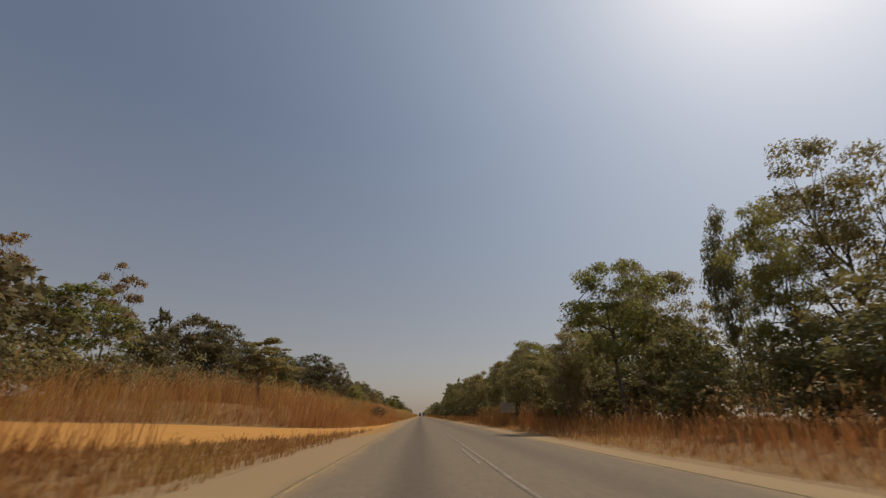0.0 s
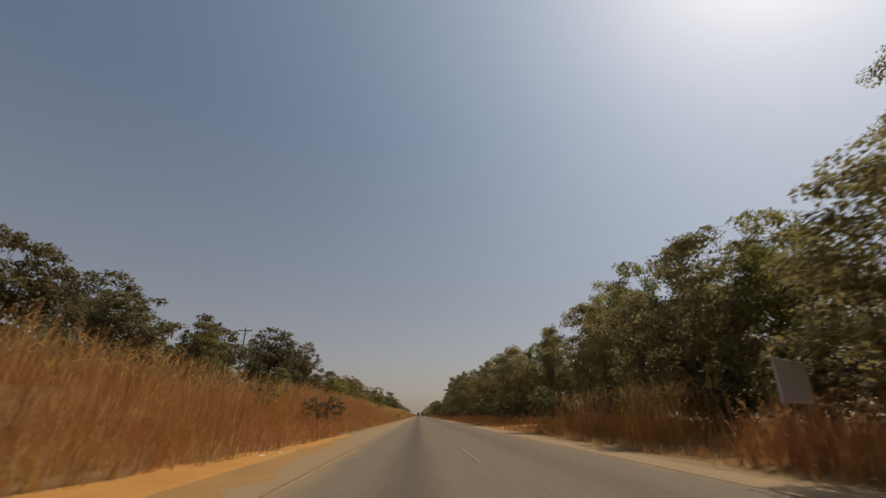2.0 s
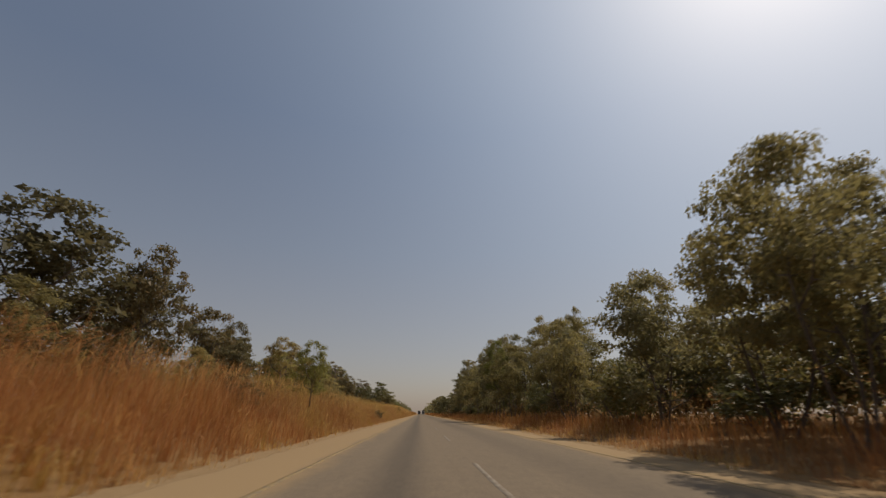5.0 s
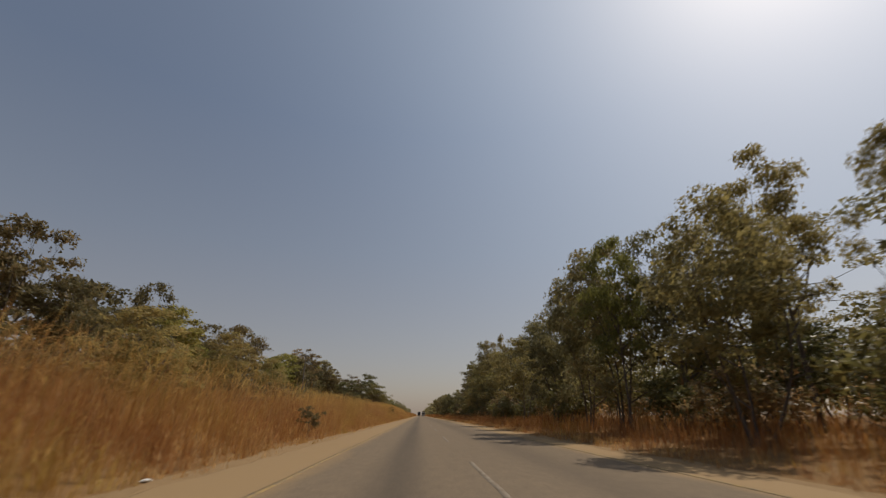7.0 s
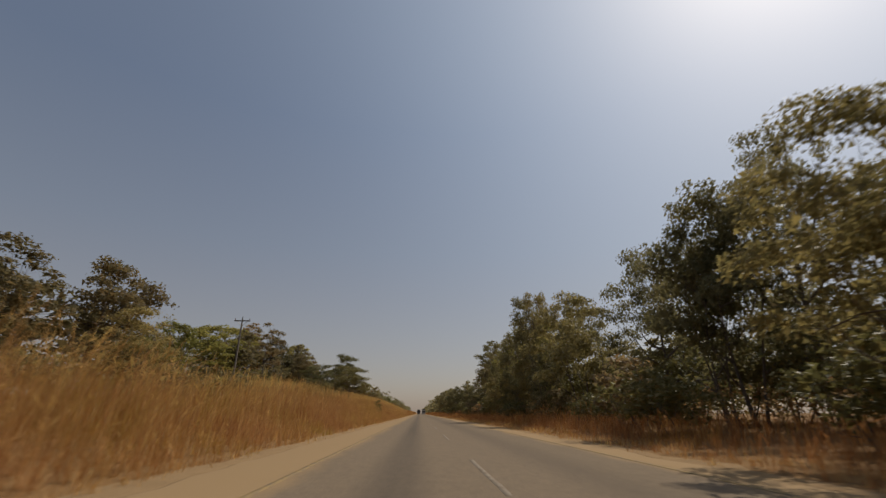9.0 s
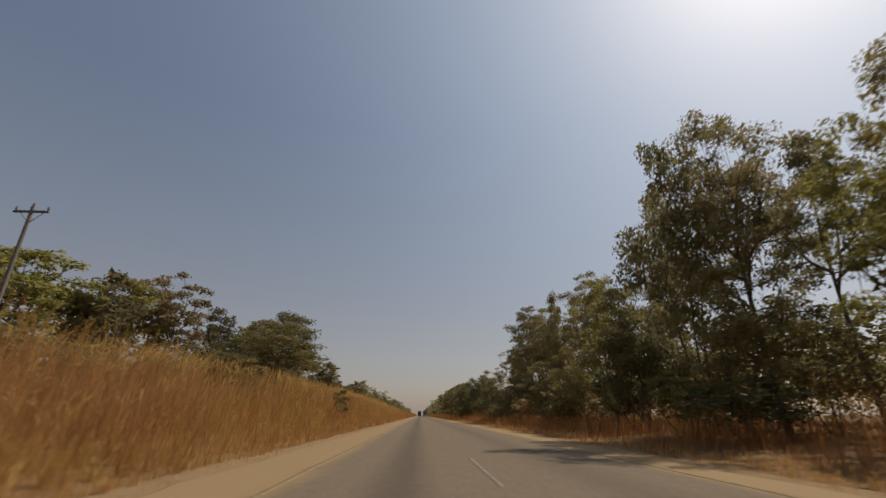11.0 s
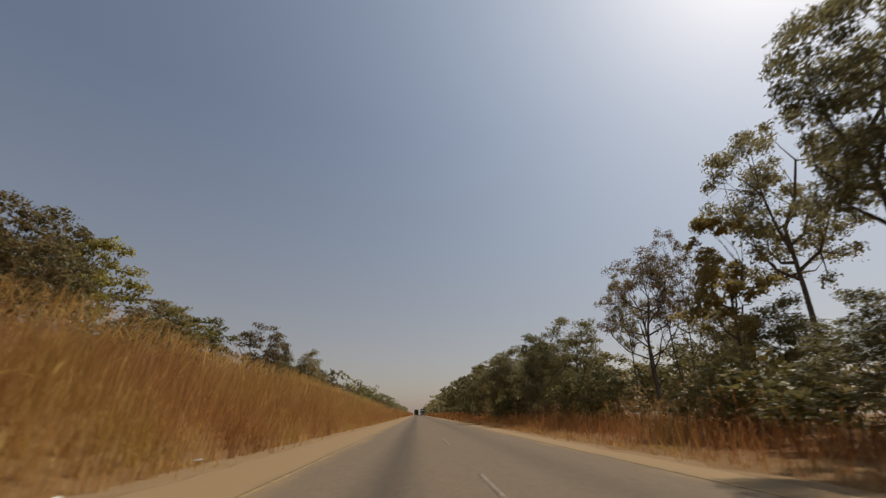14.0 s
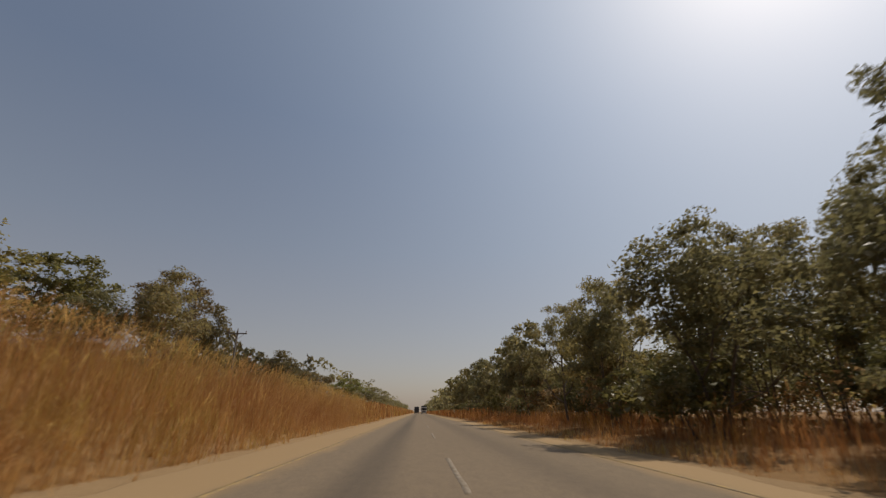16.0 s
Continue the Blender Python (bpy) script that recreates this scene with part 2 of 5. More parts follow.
STRAW_GOLD = foliage("golden_straw", [(0.0, (0.313, 0.153, 0.059)), (0.35, (0.416, 0.221, 0.086)), (0.7, (0.518, 0.297, 0.119)), (1.0, (0.626, 0.410, 0.200))], 0.42, 0.6, 0.9, True)
HEAD_RUST = foliage("rust_grass_heads", [(0.0, (0.460, 0.228, 0.089)), (0.5, (0.585, 0.315, 0.127)), (1.0, (0.690, 0.416, 0.187))], 0.5, 0.6, 0.9, True)
HEAD_GOLD = foliage("golden_grass_heads", [(0.0, (0.529, 0.310, 0.109)), (0.5, (0.667, 0.425, 0.155)), (1.0, (0.782, 0.552, 0.241))], 0.5, 0.6, 0.9, True)
STRAW_BROWN = foliage("brown_straw", [(0.0, (0.293, 0.129, 0.047)), (0.4, (0.411, 0.187, 0.068)), (0.75, (0.508, 0.256, 0.098)), (1.0, (0.626, 0.359, 0.160))], 0.42, 0.6, 1.0, True)
STRAW_PALE = foliage("pale_straw", [(0.0, (0.50, 0.285, 0.11)), (0.5, (0.63, 0.395, 0.16)), (1.0, (0.74, 0.53, 0.26))], 0.40, 0.6, 1.0, True)
DEAD_WOOD = plain("bleached_dead_wood", (0.38, 0.30, 0.22), (0.55, 0.46, 0.35), 6, 0.85, 0, 0.6, 0.01, (0.2, 1, 1))
POLE_WOOD = plain("weathered_pole_wood", (0.13, 0.11, 0.09), (0.22, 0.19, 0.155), 5, 0.85, 0, 0.5, 0.01, (1, 1, 0.1))
CERAMIC = plain("brown_porcelain", (0.10, 0.05, 0.03), (0.16, 0.08, 0.05), 20, 0.3)
SHEET = plain("faded_white_sheet", (0.62, 0.59, 0.53), (0.72, 0.69, 0.62), 3, 0.6, 0, 0.1, 0.003)
STEEL = plain("galvanised_steel", (0.28, 0.27, 0.25), (0.38, 0.36, 0.34), 8, 0.5, 0.7)
DARK_PAINT = plain("dark_body_paint", (0.03, 0.03, 0.035), (0.05, 0.048, 0.05), 3, 0.35)
CREAM_PAINT = plain("dusty_cream_paint", (0.5, 0.46, 0.40), (0.6, 0.56, 0.5), 3, 0.45)
RUBBER = plain("black_rubber", (0.02, 0.02, 0.02), (0.04, 0.038, 0.035), 12, 0.85)
GLASS_DARK = plain("dark_windscreen", (0.015, 0.018, 0.02), (0.03, 0.033, 0.036), 1, 0.08)


# ---------------------------------------------------------------- mesh helpers
def mesh_np(name, verts, quads=None, tris=None, mat=None, smooth=False):
    """A mesh from arrays: verts (n, 3), quads (m, 4), tris (k, 3)."""
    me = bpy.data.meshes.new(name)
    loops, starts, pos = [], [], 0
    for faces, k in ((quads, 4), (tris, 3)):
        if faces is not None and len(faces):
            loops.append(np.asarray(faces, np.int32).ravel())
            starts.append(pos + np.arange(len(faces), dtype=np.int32) * k)
            pos += len(faces) * k
    loops, starts = np.concatenate(loops), np.concatenate(starts)
    me.vertices.add(len(verts))
    me.vertices.foreach_set("co", np.asarray(verts, np.float32).ravel())
    me.loops.add(len(loops))
    me.loops.foreach_set("vertex_index", loops)
    me.polygons.add(len(starts))
    me.polygons.foreach_set("loop_start", starts)
    if smooth:
        me.polygons.foreach_set("use_smooth", np.ones(len(starts), bool))
    me.update(calc_edges=True)
    me.validate()
    if mat:
        me.materials.append(mat)
    return me


def part(name, bm, material, parent=None, label=""):
    me = bpy.data.meshes.new(name)
    bm.to_mesh(me)
    bm.free()
    me.materials.append(material)
    ob = new(name, me)
    if parent:
        ob.parent = parent
    return tagged(ob, label)


def box_bm(bm, x0, x1, y0, y1, z0, z1, bevel=0.0):
    geo = bmesh.ops.create_cube(bm, size=1.0)
    vs = geo["verts"]
    bmesh.ops.scale(bm, vec=(x1 - x0, y1 - y0, z1 - z0), verts=vs)
    bmesh.ops.translate(bm, vec=((x0 + x1) / 2, (y0 + y1) / 2, (z0 + z1) / 2), verts=vs)
    if bevel:
        es = list({e for v in vs for e in v.link_edges})
        bmesh.ops.bevel(bm, geom=es, offset=bevel, segments=2, affect="EDGES", profile=0.5)


def box(x0, x1, y0, y1, z0, z1, bevel=0.0):
    bm = bmesh.new()
    box_bm(bm, x0, x1, y0, y1, z0, z1, bevel)
    return bm


def rod(p, q, r0, r1, seg=8):
    bm = bmesh.new()
    p, q = Vector(p), Vector(q)
    d = q - p
    geo = bmesh.ops.create_cone(bm, cap_ends=True, segments=seg, radius1=r0, radius2=r1, depth=d.length)
    bmesh.ops.transform(bm, matrix=Matrix.Translation((p + q) / 2) @ d.to_track_quat("Z", "Y").to_matrix().to_4x4(), verts=geo["verts"])
    return bm


def wave(x, y, s, seed):
    """A cheap smooth noise on arrays, about -1 to 1."""
    r = np.random.default_rng(seed)
    out = np.zeros(np.broadcast(x, y).shape)
    for _ in range(6):
        a, k, ph = r.uniform(0, 6.28), r.uniform(0.5, 1.8) / s, r.uniform(0, 6.28)
        out = out + np.sin((x * math.cos(a) + y * math.sin(a)) * k * 6.28 + ph)
    return out / 3.2


# ---------------------------------------------------------------- ground, road
ROAD_L, ROAD_R = -3.5, 6.1


def ground_z(x, y):
    x, y = np.asarray(x, float), np.asarray(y, float)
    left = np.clip(-x - 4.4, 0, 20)
    right = np.clip(x - 7.2, 0, 12)
    steep = np.interp(y, [40, 70, 100, 212, 232, 250, 300, 330, 350], [1.0, 1.9, 2.0, 2.1, 4.0, 4.8, 4.6, 3.4, 2.0])
    z = (0.062 * left - 0.0009 * left ** 2) * steep + 0.045 * right
    past = np.interp(x, [-30, -20, -14, -9, -6.3], [25, 24, 28, 33, 36])
    up = np.clip((y - past - 0.6) / 7, 0, 1) * np.clip((-x - 6.5) / 8, 0, 1) * np.clip((78 - y) / 25, 0, 1)
    z = z + 1.3 * up * up * (3 - 2 * up)
    z = z + 0.06 * wave(x, y, 9.0, 3) * np.clip((np.abs(x - 1.3) - 6.2) / 3, 0, 1)
    under = (x > ROAD_L + 0.15) & (x < ROAD_R - 0.15)
    return np.where(under, -0.05, z - 0.012)


def sheet(name, xs, ys, zfun, mat):
    gx, gy = np.meshgrid(xs, ys)
    v = np.stack([gx.ravel(), gy.ravel(), zfun(gx, gy).ravel()], 1)
    nx, ny = len(xs), len(ys)
    i = (np.arange(ny - 1)[:, None] * nx + np.arange(nx - 1)[None]).ravel()
    return mesh_np(name, v, np.stack([i, i + 1, i + nx + 1, i + nx], 1), None, mat, True)


xs = np.concatenate([[-2500, -1200, -500, -200, -100, -60, -45, -36], np.arange(-30, -3.6, 0.8), [-3.5, -3.34, 0, 5.94, 6.1], np.arange(6.6, 20, 0.8), [24, 30, 40, 60, 100, 200, 500, 1200, 2500]])
ys = np.concatenate([[-400, -100, -40], np.arange(-20, 440, 1.5), np.arange(445, 800, 12), [900, 1100, 1400, 1900, 2700, 4200]])
ground = tagged(new("ground", sheet("ground", xs, ys, ground_z, GROUND)), "dry brown earth under grass and trees", "ground", "", "structure")

ry = np.concatenate([[-60], np.arange(-20, 430, 0.6), np.arange(432, 900, 6), [1000, 1300, 1800, 2600, 4000]])
el = ROAD_L + 0.07 * wave(ry, ry * 0, 3.0, 5) + 0.04 * wave(ry, ry * 0, 0.9, 6)
er = ROAD_R + 0.09 * wave(ry, ry * 0, 3.5, 8) + 0.05 * wave(ry, ry * 0, 1.1, 9)
cols = [(el + 0.02, -0.06), (el, -0.008), (el + 0.05, 0.0), (el * 0 - 1.0, 0.012), (el * 0 + 1.4, 0.02), (el * 0 + 4.0, 0.012), (er - 0.05, 0.0), (er, -0.008), (er - 0.02, -0.06)]
rv = np.concatenate([np.stack([c, ry, np.full(len(ry), z)], 1) for c, z in cols])
m_ = len(ry)
rq = np.concatenate([np.stack([k * m_ + np.arange(m_ - 1), (k + 1) * m_ + np.arange(m_ - 1), (k + 1) * m_ + np.arange(1, m_), k * m_ + np.arange(1, m_)], 1) for k in range(len(cols) - 1)])
road = tagged(new("road", mesh_np("road", rv, rq, None, ASPHALT, False)), "worn grey-brown asphalt road with a dark oil streak", "road", "", "structure")


def road_z(x):
    return float(np.interp(x, [-3.45, -1.0, 1.4, 4.0, 6.05], [0.0, 0.012, 0.02, 0.012, 0.0]))


def stripe(name, x, y0, y1, w, mat, parent):
    """A painted line 3 mm thick, with slightly uneven edges."""
    yy = np.arange(y0, y1 + 0.01, min(1.5, (y1 - y0) / 6))
    wob = 0.012 * wave(yy, yy * 0 + x, 2.0, 17)
    z = [road_z(x - w / 2) + 0.001, road_z(x - w / 2) + 0.005, road_z(x + w / 2) + 0.005, road_z(x + w / 2) + 0.001]
    xo = [-w / 2 - 0.002, -w / 2, w / 2, w / 2 + 0.002]
    v = np.concatenate([np.stack([x + o + wob, yy, np.full(len(yy), h)], 1) for o, h in zip(xo, z)])
    k = len(yy)
    q = np.concatenate([np.stack([c * k + np.arange(k - 1), (c + 1) * k + np.arange(k - 1), (c + 1) * k + np.arange(1, k), c * k + np.arange(1, k)], 1) for c in range(3)])
    ob = new(name, mesh_np(name, v, q, None, mat))
    ob.parent = parent
    return ob


tagged(stripe("edge_line", -1.88, -25, 900, 0.11, YELLOW_PAINT, road), "worn yellow edge line")
tagged(stripe("edge_line", 5.12, -25, 900, 0.11, YELLOW_PAINT, road), "worn yellow edge line")
tagged(stripe("solid_line", 1.52, -25, 28.8, 0.10, WHITE_PAINT, road), "worn white solid line")
dash = stripe("lane_dash", 0.0, 0.0, 4.6, 0.10, WHITE_PAINT, road)
dash.location = (1.47, -1.85 - 12.3, 0.0)
for k in range(0, 60):
    c = dash.copy()
    scene.collection.objects.link(c)
    c.location = (1.30 if k < 3 else 1.47, -1.85 + 12.3 * k, 0.002)


def patch_of_soil(name, left_edge, right_edge, lift, mat, label):
    """A strip of bare soil that lies on the ground between two edges, given as as many points along each."""
    n = 110
    def along(pts):
        p = np.array(pts, float)
        s = np.arange(len(p))
        u = np.linspace(0, s[-1], n)
        return np.stack([np.interp(u, s, p[:, 0]), np.interp(u, s, p[:, 1])], 1)
    a, b = along(left_edge), along(right_edge)
    a = a + 0.25 * np.stack([wave(a[:, 0], a[:, 1], 2.5, 21), wave(a[:, 0], a[:, 1], 2.5, 22)], 1)
    b = b + 0.25 * np.stack([wave(b[:, 0], b[:, 1], 2.5, 23), wave(b[:, 0], b[:, 1], 2.5, 24)], 1)
    rows = 14
    w = np.linspace(0, 1, rows)[:, None, None]
    p = a[None] * (1 - w) + b[None] * w
    edge = np.minimum(w[..., 0], 1 - w[..., 0])
    thin = np.clip(np.hypot(*(a - b).T) / 3.0, 0.12, 1)[None]
    z = np.maximum(ground_z(p[..., 0], p[..., 1]), -0.012) + np.clip(edge * 8, 0, 1) * lift * thin + 0.003 + 0.01 * thin * wave(p[..., 0], p[..., 1], 1.3, 25)
    out = np.maximum(ROAD_L - p[..., 0], p[..., 0] - ROAD_R)
    z = z + np.clip((1.9 - out) / 1.4, 0, 1) * (np.maximum(z, 0.0) + 0.004 + 0.012 * thin - z)
    z = np.where(out < 0, np.interp(out, [-0.35, 0.0], [-0.035, 0.018]), z)
    ends = np.minimum(np.arange(n), np.arange(n)[::-1])[None]
    z = z - 0.06 * np.maximum(np.clip(1 - edge * 13.5, 0, 1) * np.clip((out - 0.5) / 0.6, 0, 1), np.clip(1 - ends / 2, 0, 1))
    z = np.where(out < 0.8, z - 0.05 * thin * np.clip(1 - edge * 9, 0, 1), z)
    v = np.concatenate([p, z[..., None]], 2).reshape(-1, 3)
    i = (np.arange(rows - 1)[:, None] * n + np.arange(n - 1)[None]).ravel()
    return tagged(new(name, mesh_np(name, v, np.stack([i, i + n, i + n + 1, i + 1], 1), None, mat, False)), label, "dirt track", "", "structure")


TRACK_FAR = [(-30, 25), (-20, 24), (-14, 28), (-9, 33), (-7.5, 34.8), (-6.3, 36), (-5.2, 42), (-4.6, 50), (-4.15, 58), (-3.7, 66)]
TRACK_NEAR = [(-30, -4), (-20, 0), (-12, 6), (-7.2, 13.5), (-5.6, 20), (-4.2, 27), (-3.2, 36), (-3.3, 50), (-3.45, 58), (-3.6, 66)]
patch_of_soil("dirt_track", TRACK_FAR, TRACK_NEAR, 0.03, SAND, "orange sandy track that joins the road")
SIDE_A = [(6.5, 76.6), (7.4, 77.4), (8.6, 78.6), (10.5, 80.3), (13, 82.6), (18, 86.9), (24, 92)]
SIDE_B = [(6.5, 73.8), (7.8, 74.4), (9.6, 75.4), (11.2, 77.6), (14, 79.6), (20, 84.4), (25, 88.6)]
patch_of_soil("dirt_track", SIDE_A, SIDE_B, 0.03, SAND, "orange sandy side track between the trees")

# sand that wheels have carried from the track over the edge of the asphalt
dy = np.linspace(22, 64, 120)
reach = np.clip((dy - 22) / 6, 0, 1) * np.clip((64 - dy) / 22, 0, 1)
wide = (0.10 + 0.95 * reach) * (1 + 0.22 * wave(dy, dy * 0, 2.2, 83) + 0.16 * wave(dy, dy * 0, 0.7, 84))
dv = np.concatenate([np.stack([-3.46 + wide * f, dy, np.interp(-3.46 + wide * f, [-3.46, -1.0], [0.0, 0.012]) + h], 1) for f, h in ((0, 0.012), (0.45, 0.008), (0.9, 0.006), (1.0, 0.001))])
dq = np.concatenate([np.stack([c * 120 + np.arange(119), (c + 1) * 120 + np.arange(119), (c + 1) * 120 + np.arange(1, 120), c * 120 + np.arange(1, 120)], 1) for c in range(3)])
tagged(new("sand_drift", mesh_np("sand_drift", dv, dq, None, DUSTED, True)), "orange sand spilled from the track over the asphalt edge", "sand", "", "structure")


def in_track(x, y):
    """True on the two sandy tracks."""
    f = np.interp(x, [p[0] for p in TRACK_FAR], [p[1] for p in TRACK_FAR])
    nr = np.interp(x, [-30, -20, -12, -7.2, -5.6, -4.2, -3.45], [-4, 0, 6, 13.5, 20, 27, 36])
    left = (x < -3.4) & (x > -30) & (y < f + 0.2) & (y > nr - 0.2)
    a = np.interp(x, [p[0] for p in SIDE_A], [p[1] for p in SIDE_A])
    b = np.interp(x, [p[0] for p in SIDE_B], [p[1] for p in SIDE_B])
    right = (x > 6) & (x < 24) & (y < a) & (y > b)
    return left | right


# sandy verges beside the asphalt
for side, edge in ((-1, ROAD_L), (1, ROAD_R)):
    vy = np.concatenate([np.arange(-20, 430, 1.0), np.arange(432, 900, 8)])
    inner = edge - side * 0.1 + 0 * vy
    outer = edge + side * (0.7 if side < 0 else 0.55) + 0.22 * wave(vy, vy * 0, 4, 31 + side) + 0.12 * wave(vy, vy * 0, 1.2, 33 + side)
    mid = (inner + outer) / 2
    v = np.concatenate([np.stack([c, vy, np.maximum(ground_z(c, vy), -0.012) + h], 1) for c, h in ((inner, 0.001), (mid, 0.012), (outer, 0.004))])
    k = len(vy)
    q = np.concatenate([np.stack([c * k + np.arange(k - 1), (c + 1) * k + np.arange(k - 1), (c + 1) * k + np.arange(1, k), c * k + np.arange(1, k)], 1) for c in range(2)])
    if side < 0:
        q = q[:, ::-1]
    tagged(new("verge", mesh_np("verge", v, q, None, VERGE, True)), "pale sandy verge with gravel beside the asphalt", "verge", "", "structure")


# ---------------------------------------------------------------- trees
def tube(pts, radii, seg, verts, quads):
    """Adds a tapered tube through pts to the lists."""
    base = sum(len(v) for v in verts)
    pts = np.asarray(pts, float)
    for i, (p, r) in enumerate(zip(pts, radii)):
        d = pts[min(i + 1, len(pts) - 1)] - pts[max(i - 1, 0)]
        d = d / (np.linalg.norm(d) + 1e-9)
        u = np.cross(d, (0.3, 0.9, 0.1)); u /= np.linalg.norm(u) + 1e-9
        w = np.cross(d, u)
        a = np.arange(seg) * 2 * math.pi / seg
        verts.append(p + r * (np.cos(a)[:, None] * u + np.sin(a)[:, None] * w))
    for i in range(len(pts) - 1):
        k = np.arange(seg)
        quads.append(np.stack([base + i * seg + k, base + i * seg + (k + 1) % seg, base + (i + 1) * seg + (k + 1) % seg, base + (i + 1) * seg + k], 1))


def leaf_cloud(r, centres, radii, count, size, flat=0.7, shell=0.55, far=False):
    """Small pointed leaves spread through clumps; each leaf is a bent diamond of two faces, or one face where it stays far off."""
    centres, radii = np.asarray(centres), np.asarray(radii)
    wgt = radii ** 2
    pick = r.choice(len(centres), count, p=wgt / wgt.sum())
    d = r.normal(size=(count, 3)); d /= np.linalg.norm(d, axis=1)[:, None]
    rad = radii[pick] * (shell + (1.12 - shell) * r.random(count) ** 0.7)
    d[:, 2] = np.where((d[:, 2] < -0.15) & (r.random(count) < 0.7), -d[:, 2], d[:, 2])
    p = centres[pick] + d * rad[:, None] * np.array([1, 1, flat])
    n = d * 0.6 + r.normal(size=(count, 3)) * 0.7 + np.array([0, 0, 0.35])
    n /= np.linalg.norm(n, axis=1)[:, None]
    u = np.cross(n, r.normal(size=(count, 3))); u /= np.linalg.norm(u, axis=1)[:, None]
    w = np.cross(n, u)
    s = size * (0.55 + 0.9 * r.random(count))[:, None]
    if far:
        f, g = r.uniform(-0.1, 0.95, (2, count, 1))
        v = np.stack([p - u * s, p + u * s * f + w * s * 0.62, p + u * s * g - w * s * 0.62 + n * s * 0.2], 1).reshape(-1, 3)
        return v, np.arange(count)[:, None] * 3 + np.array([[0, 1, 2]])
    a, b = p - u * s, p + u * s - n * s * 0.35
    c, e = p + w * s * 0.55 + n * s * 0.12, p - w * s * 0.55 + n * s * 0.12
    v = np.stack([a, c, b, e], 1).reshape(-1, 3)
    i = np.arange(count)[:, None] * 4
    tris = np.concatenate([i + np.array([[0, 1, 3]]), i + np.array([[1, 2, 3]])], 0)
    return v, tris


def tree_kind(name, seed, height, radius, clear, clumps, leaves, leaf_size, clump, mat, flat=0.75, stems=1, detail=True, label="", shell=0.35, top=0.5, ragged=0.18, core=0, far=False, fill=0, tufts=5, fork=0.62, twigs=2):
    """One tree at the origin: a forking trunk whose branches end in separate clumps of leaves, set in an uneven dome."""
    r = np.random.default_rng(seed)
    verts, quads, tips, tip_r = [], [], [], []
    zc = height * (clear + (1 - clear) * (1 - top))
    up, down = height - zc - clump * flat, (zc - height * clear) * 0.9
    lobes = r.uniform(0, 6.28, 3)
    for i in range(clumps):
        a = i * 2.39996 + r.normal() * 0.35
        q = 1 - 1.75 * (i + 0.5) / clumps + r.normal() * 0.06
        q = max(-0.8, min(0.98, q))
        rr = math.sqrt(1 - q * q) * (1 + ragged * math.sin(2 * a + lobes[0]) + ragged * 0.7 * math.sin(3 * a + lobes[1] + 2 * q)) * r.uniform(0.72, 1.02)
        if i % 4 == 3:
            rr, q = rr * 0.5, q * 0.55
        tips.append(np.array([math.cos(a) * rr * (radius - clump * 0.7), math.sin(a) * rr * (radius - clump * 0.7), zc + q * (up if q > 0 else down) * r.uniform(0.86, 1.06)]))
        tip_r.append(clump * r.uniform(0.65, 1.25))
    forks = []
    for s in range(stems):
        ang = s * 6.28 / stems + r.uniform(-0.5, 0.5)
        out = 0.0 if stems == 1 else radius * 0.3
        foot = np.array([math.cos(ang) * 0.1 * (stems - 1), math.sin(ang) * 0.1 * (stems - 1), -0.2])
        crook = r.normal(size=2) * 0.03 * height
        n = 6
        spine = []
        for k in range(n):
            u = k / (n - 1)
            spine.append(foot + np.array([math.cos(ang) * out * u + crook[0] * math.sin(3 * u), math.sin(ang) * out * u + crook[1] * math.sin(2.3 * u), (zc - 0.02 * height) * u]))
        r0 = (0.0112 * height + 0.013) / stems ** 0.5
        tube(spine, [r0 * 1.5] + [r0 * (1.05 - 0.55 * k / (n - 1)) for k in range(1, n)], 8 if detail else 5, verts, quads)
        forks.append((spine, r0))
    limbs = []
    n_l = max(3, round(clumps / 5))
    for k in range(n_l):
        spine, r0 = forks[k % stems]
        f = fork + (1 - fork) * (k + 0.5) / n_l if clear > 0.15 else 0.25 + 0.7 * (k + 0.5) / n_l
        i = f * 5; j = min(int(i), 4)
        st = spine[j] * (1 - (i - j)) + spine[j + 1] * (i - j)
        a = 2.39996 * k + r.uniform(-0.4, 0.4)
        reach = radius * r.uniform(0.35, 0.52)
        e = st + np.array([math.cos(a) * reach, math.sin(a) * reach, height * r.uniform(0.08, 0.2)])
        mid = (st + e) / 2 + np.array([math.cos(a) * reach * 0.1, math.sin(a) * reach * 0.1, -0.02 * height])
        tube([st, mid, e], [r0 * 0.55, r0 * 0.42, r0 * 0.3], 6 if detail else 4, verts, quads)
        limbs += [(e, r0 * 0.3), (mid, r0 * 0.4)]
    limbs += [(sp[-1], r0 * 0.5) for sp, r0 in forks]
    for p in tips:
        d = [np.linalg.norm((p - e) * np.array([1, 1, 0.7])) + (2.0 if e[2] > p[2] + 0.3 else 0) for e, _ in limbs]
        e, rl = limbs[int(np.argmin(d))]
        mid = (e + p) / 2 + r.normal(size=3) * 0.05 * np.linalg.norm(p - e) + np.array([0, 0, -0.06 * np.linalg.norm(p - e)])
        tube([e, mid, p], [rl * 0.75, rl * 0.45, rl * 0.16], 4 if detail else 3, verts, quads)
        if detail:
            for _ in range(twigs):
                t2 = p + np.clip(r.normal(size=3), -1.1, 1.1) * clump * 0.5
                tube([mid * 0.35 + p * 0.65, t2], [rl * 0.22, rl * 0.06], 3, verts, quads)
    root = new(name)
    tr = new("trunk", mesh_np("trunk", np.concatenate(verts), np.concatenate(quads), None, BARK, True))
    tr.parent = root
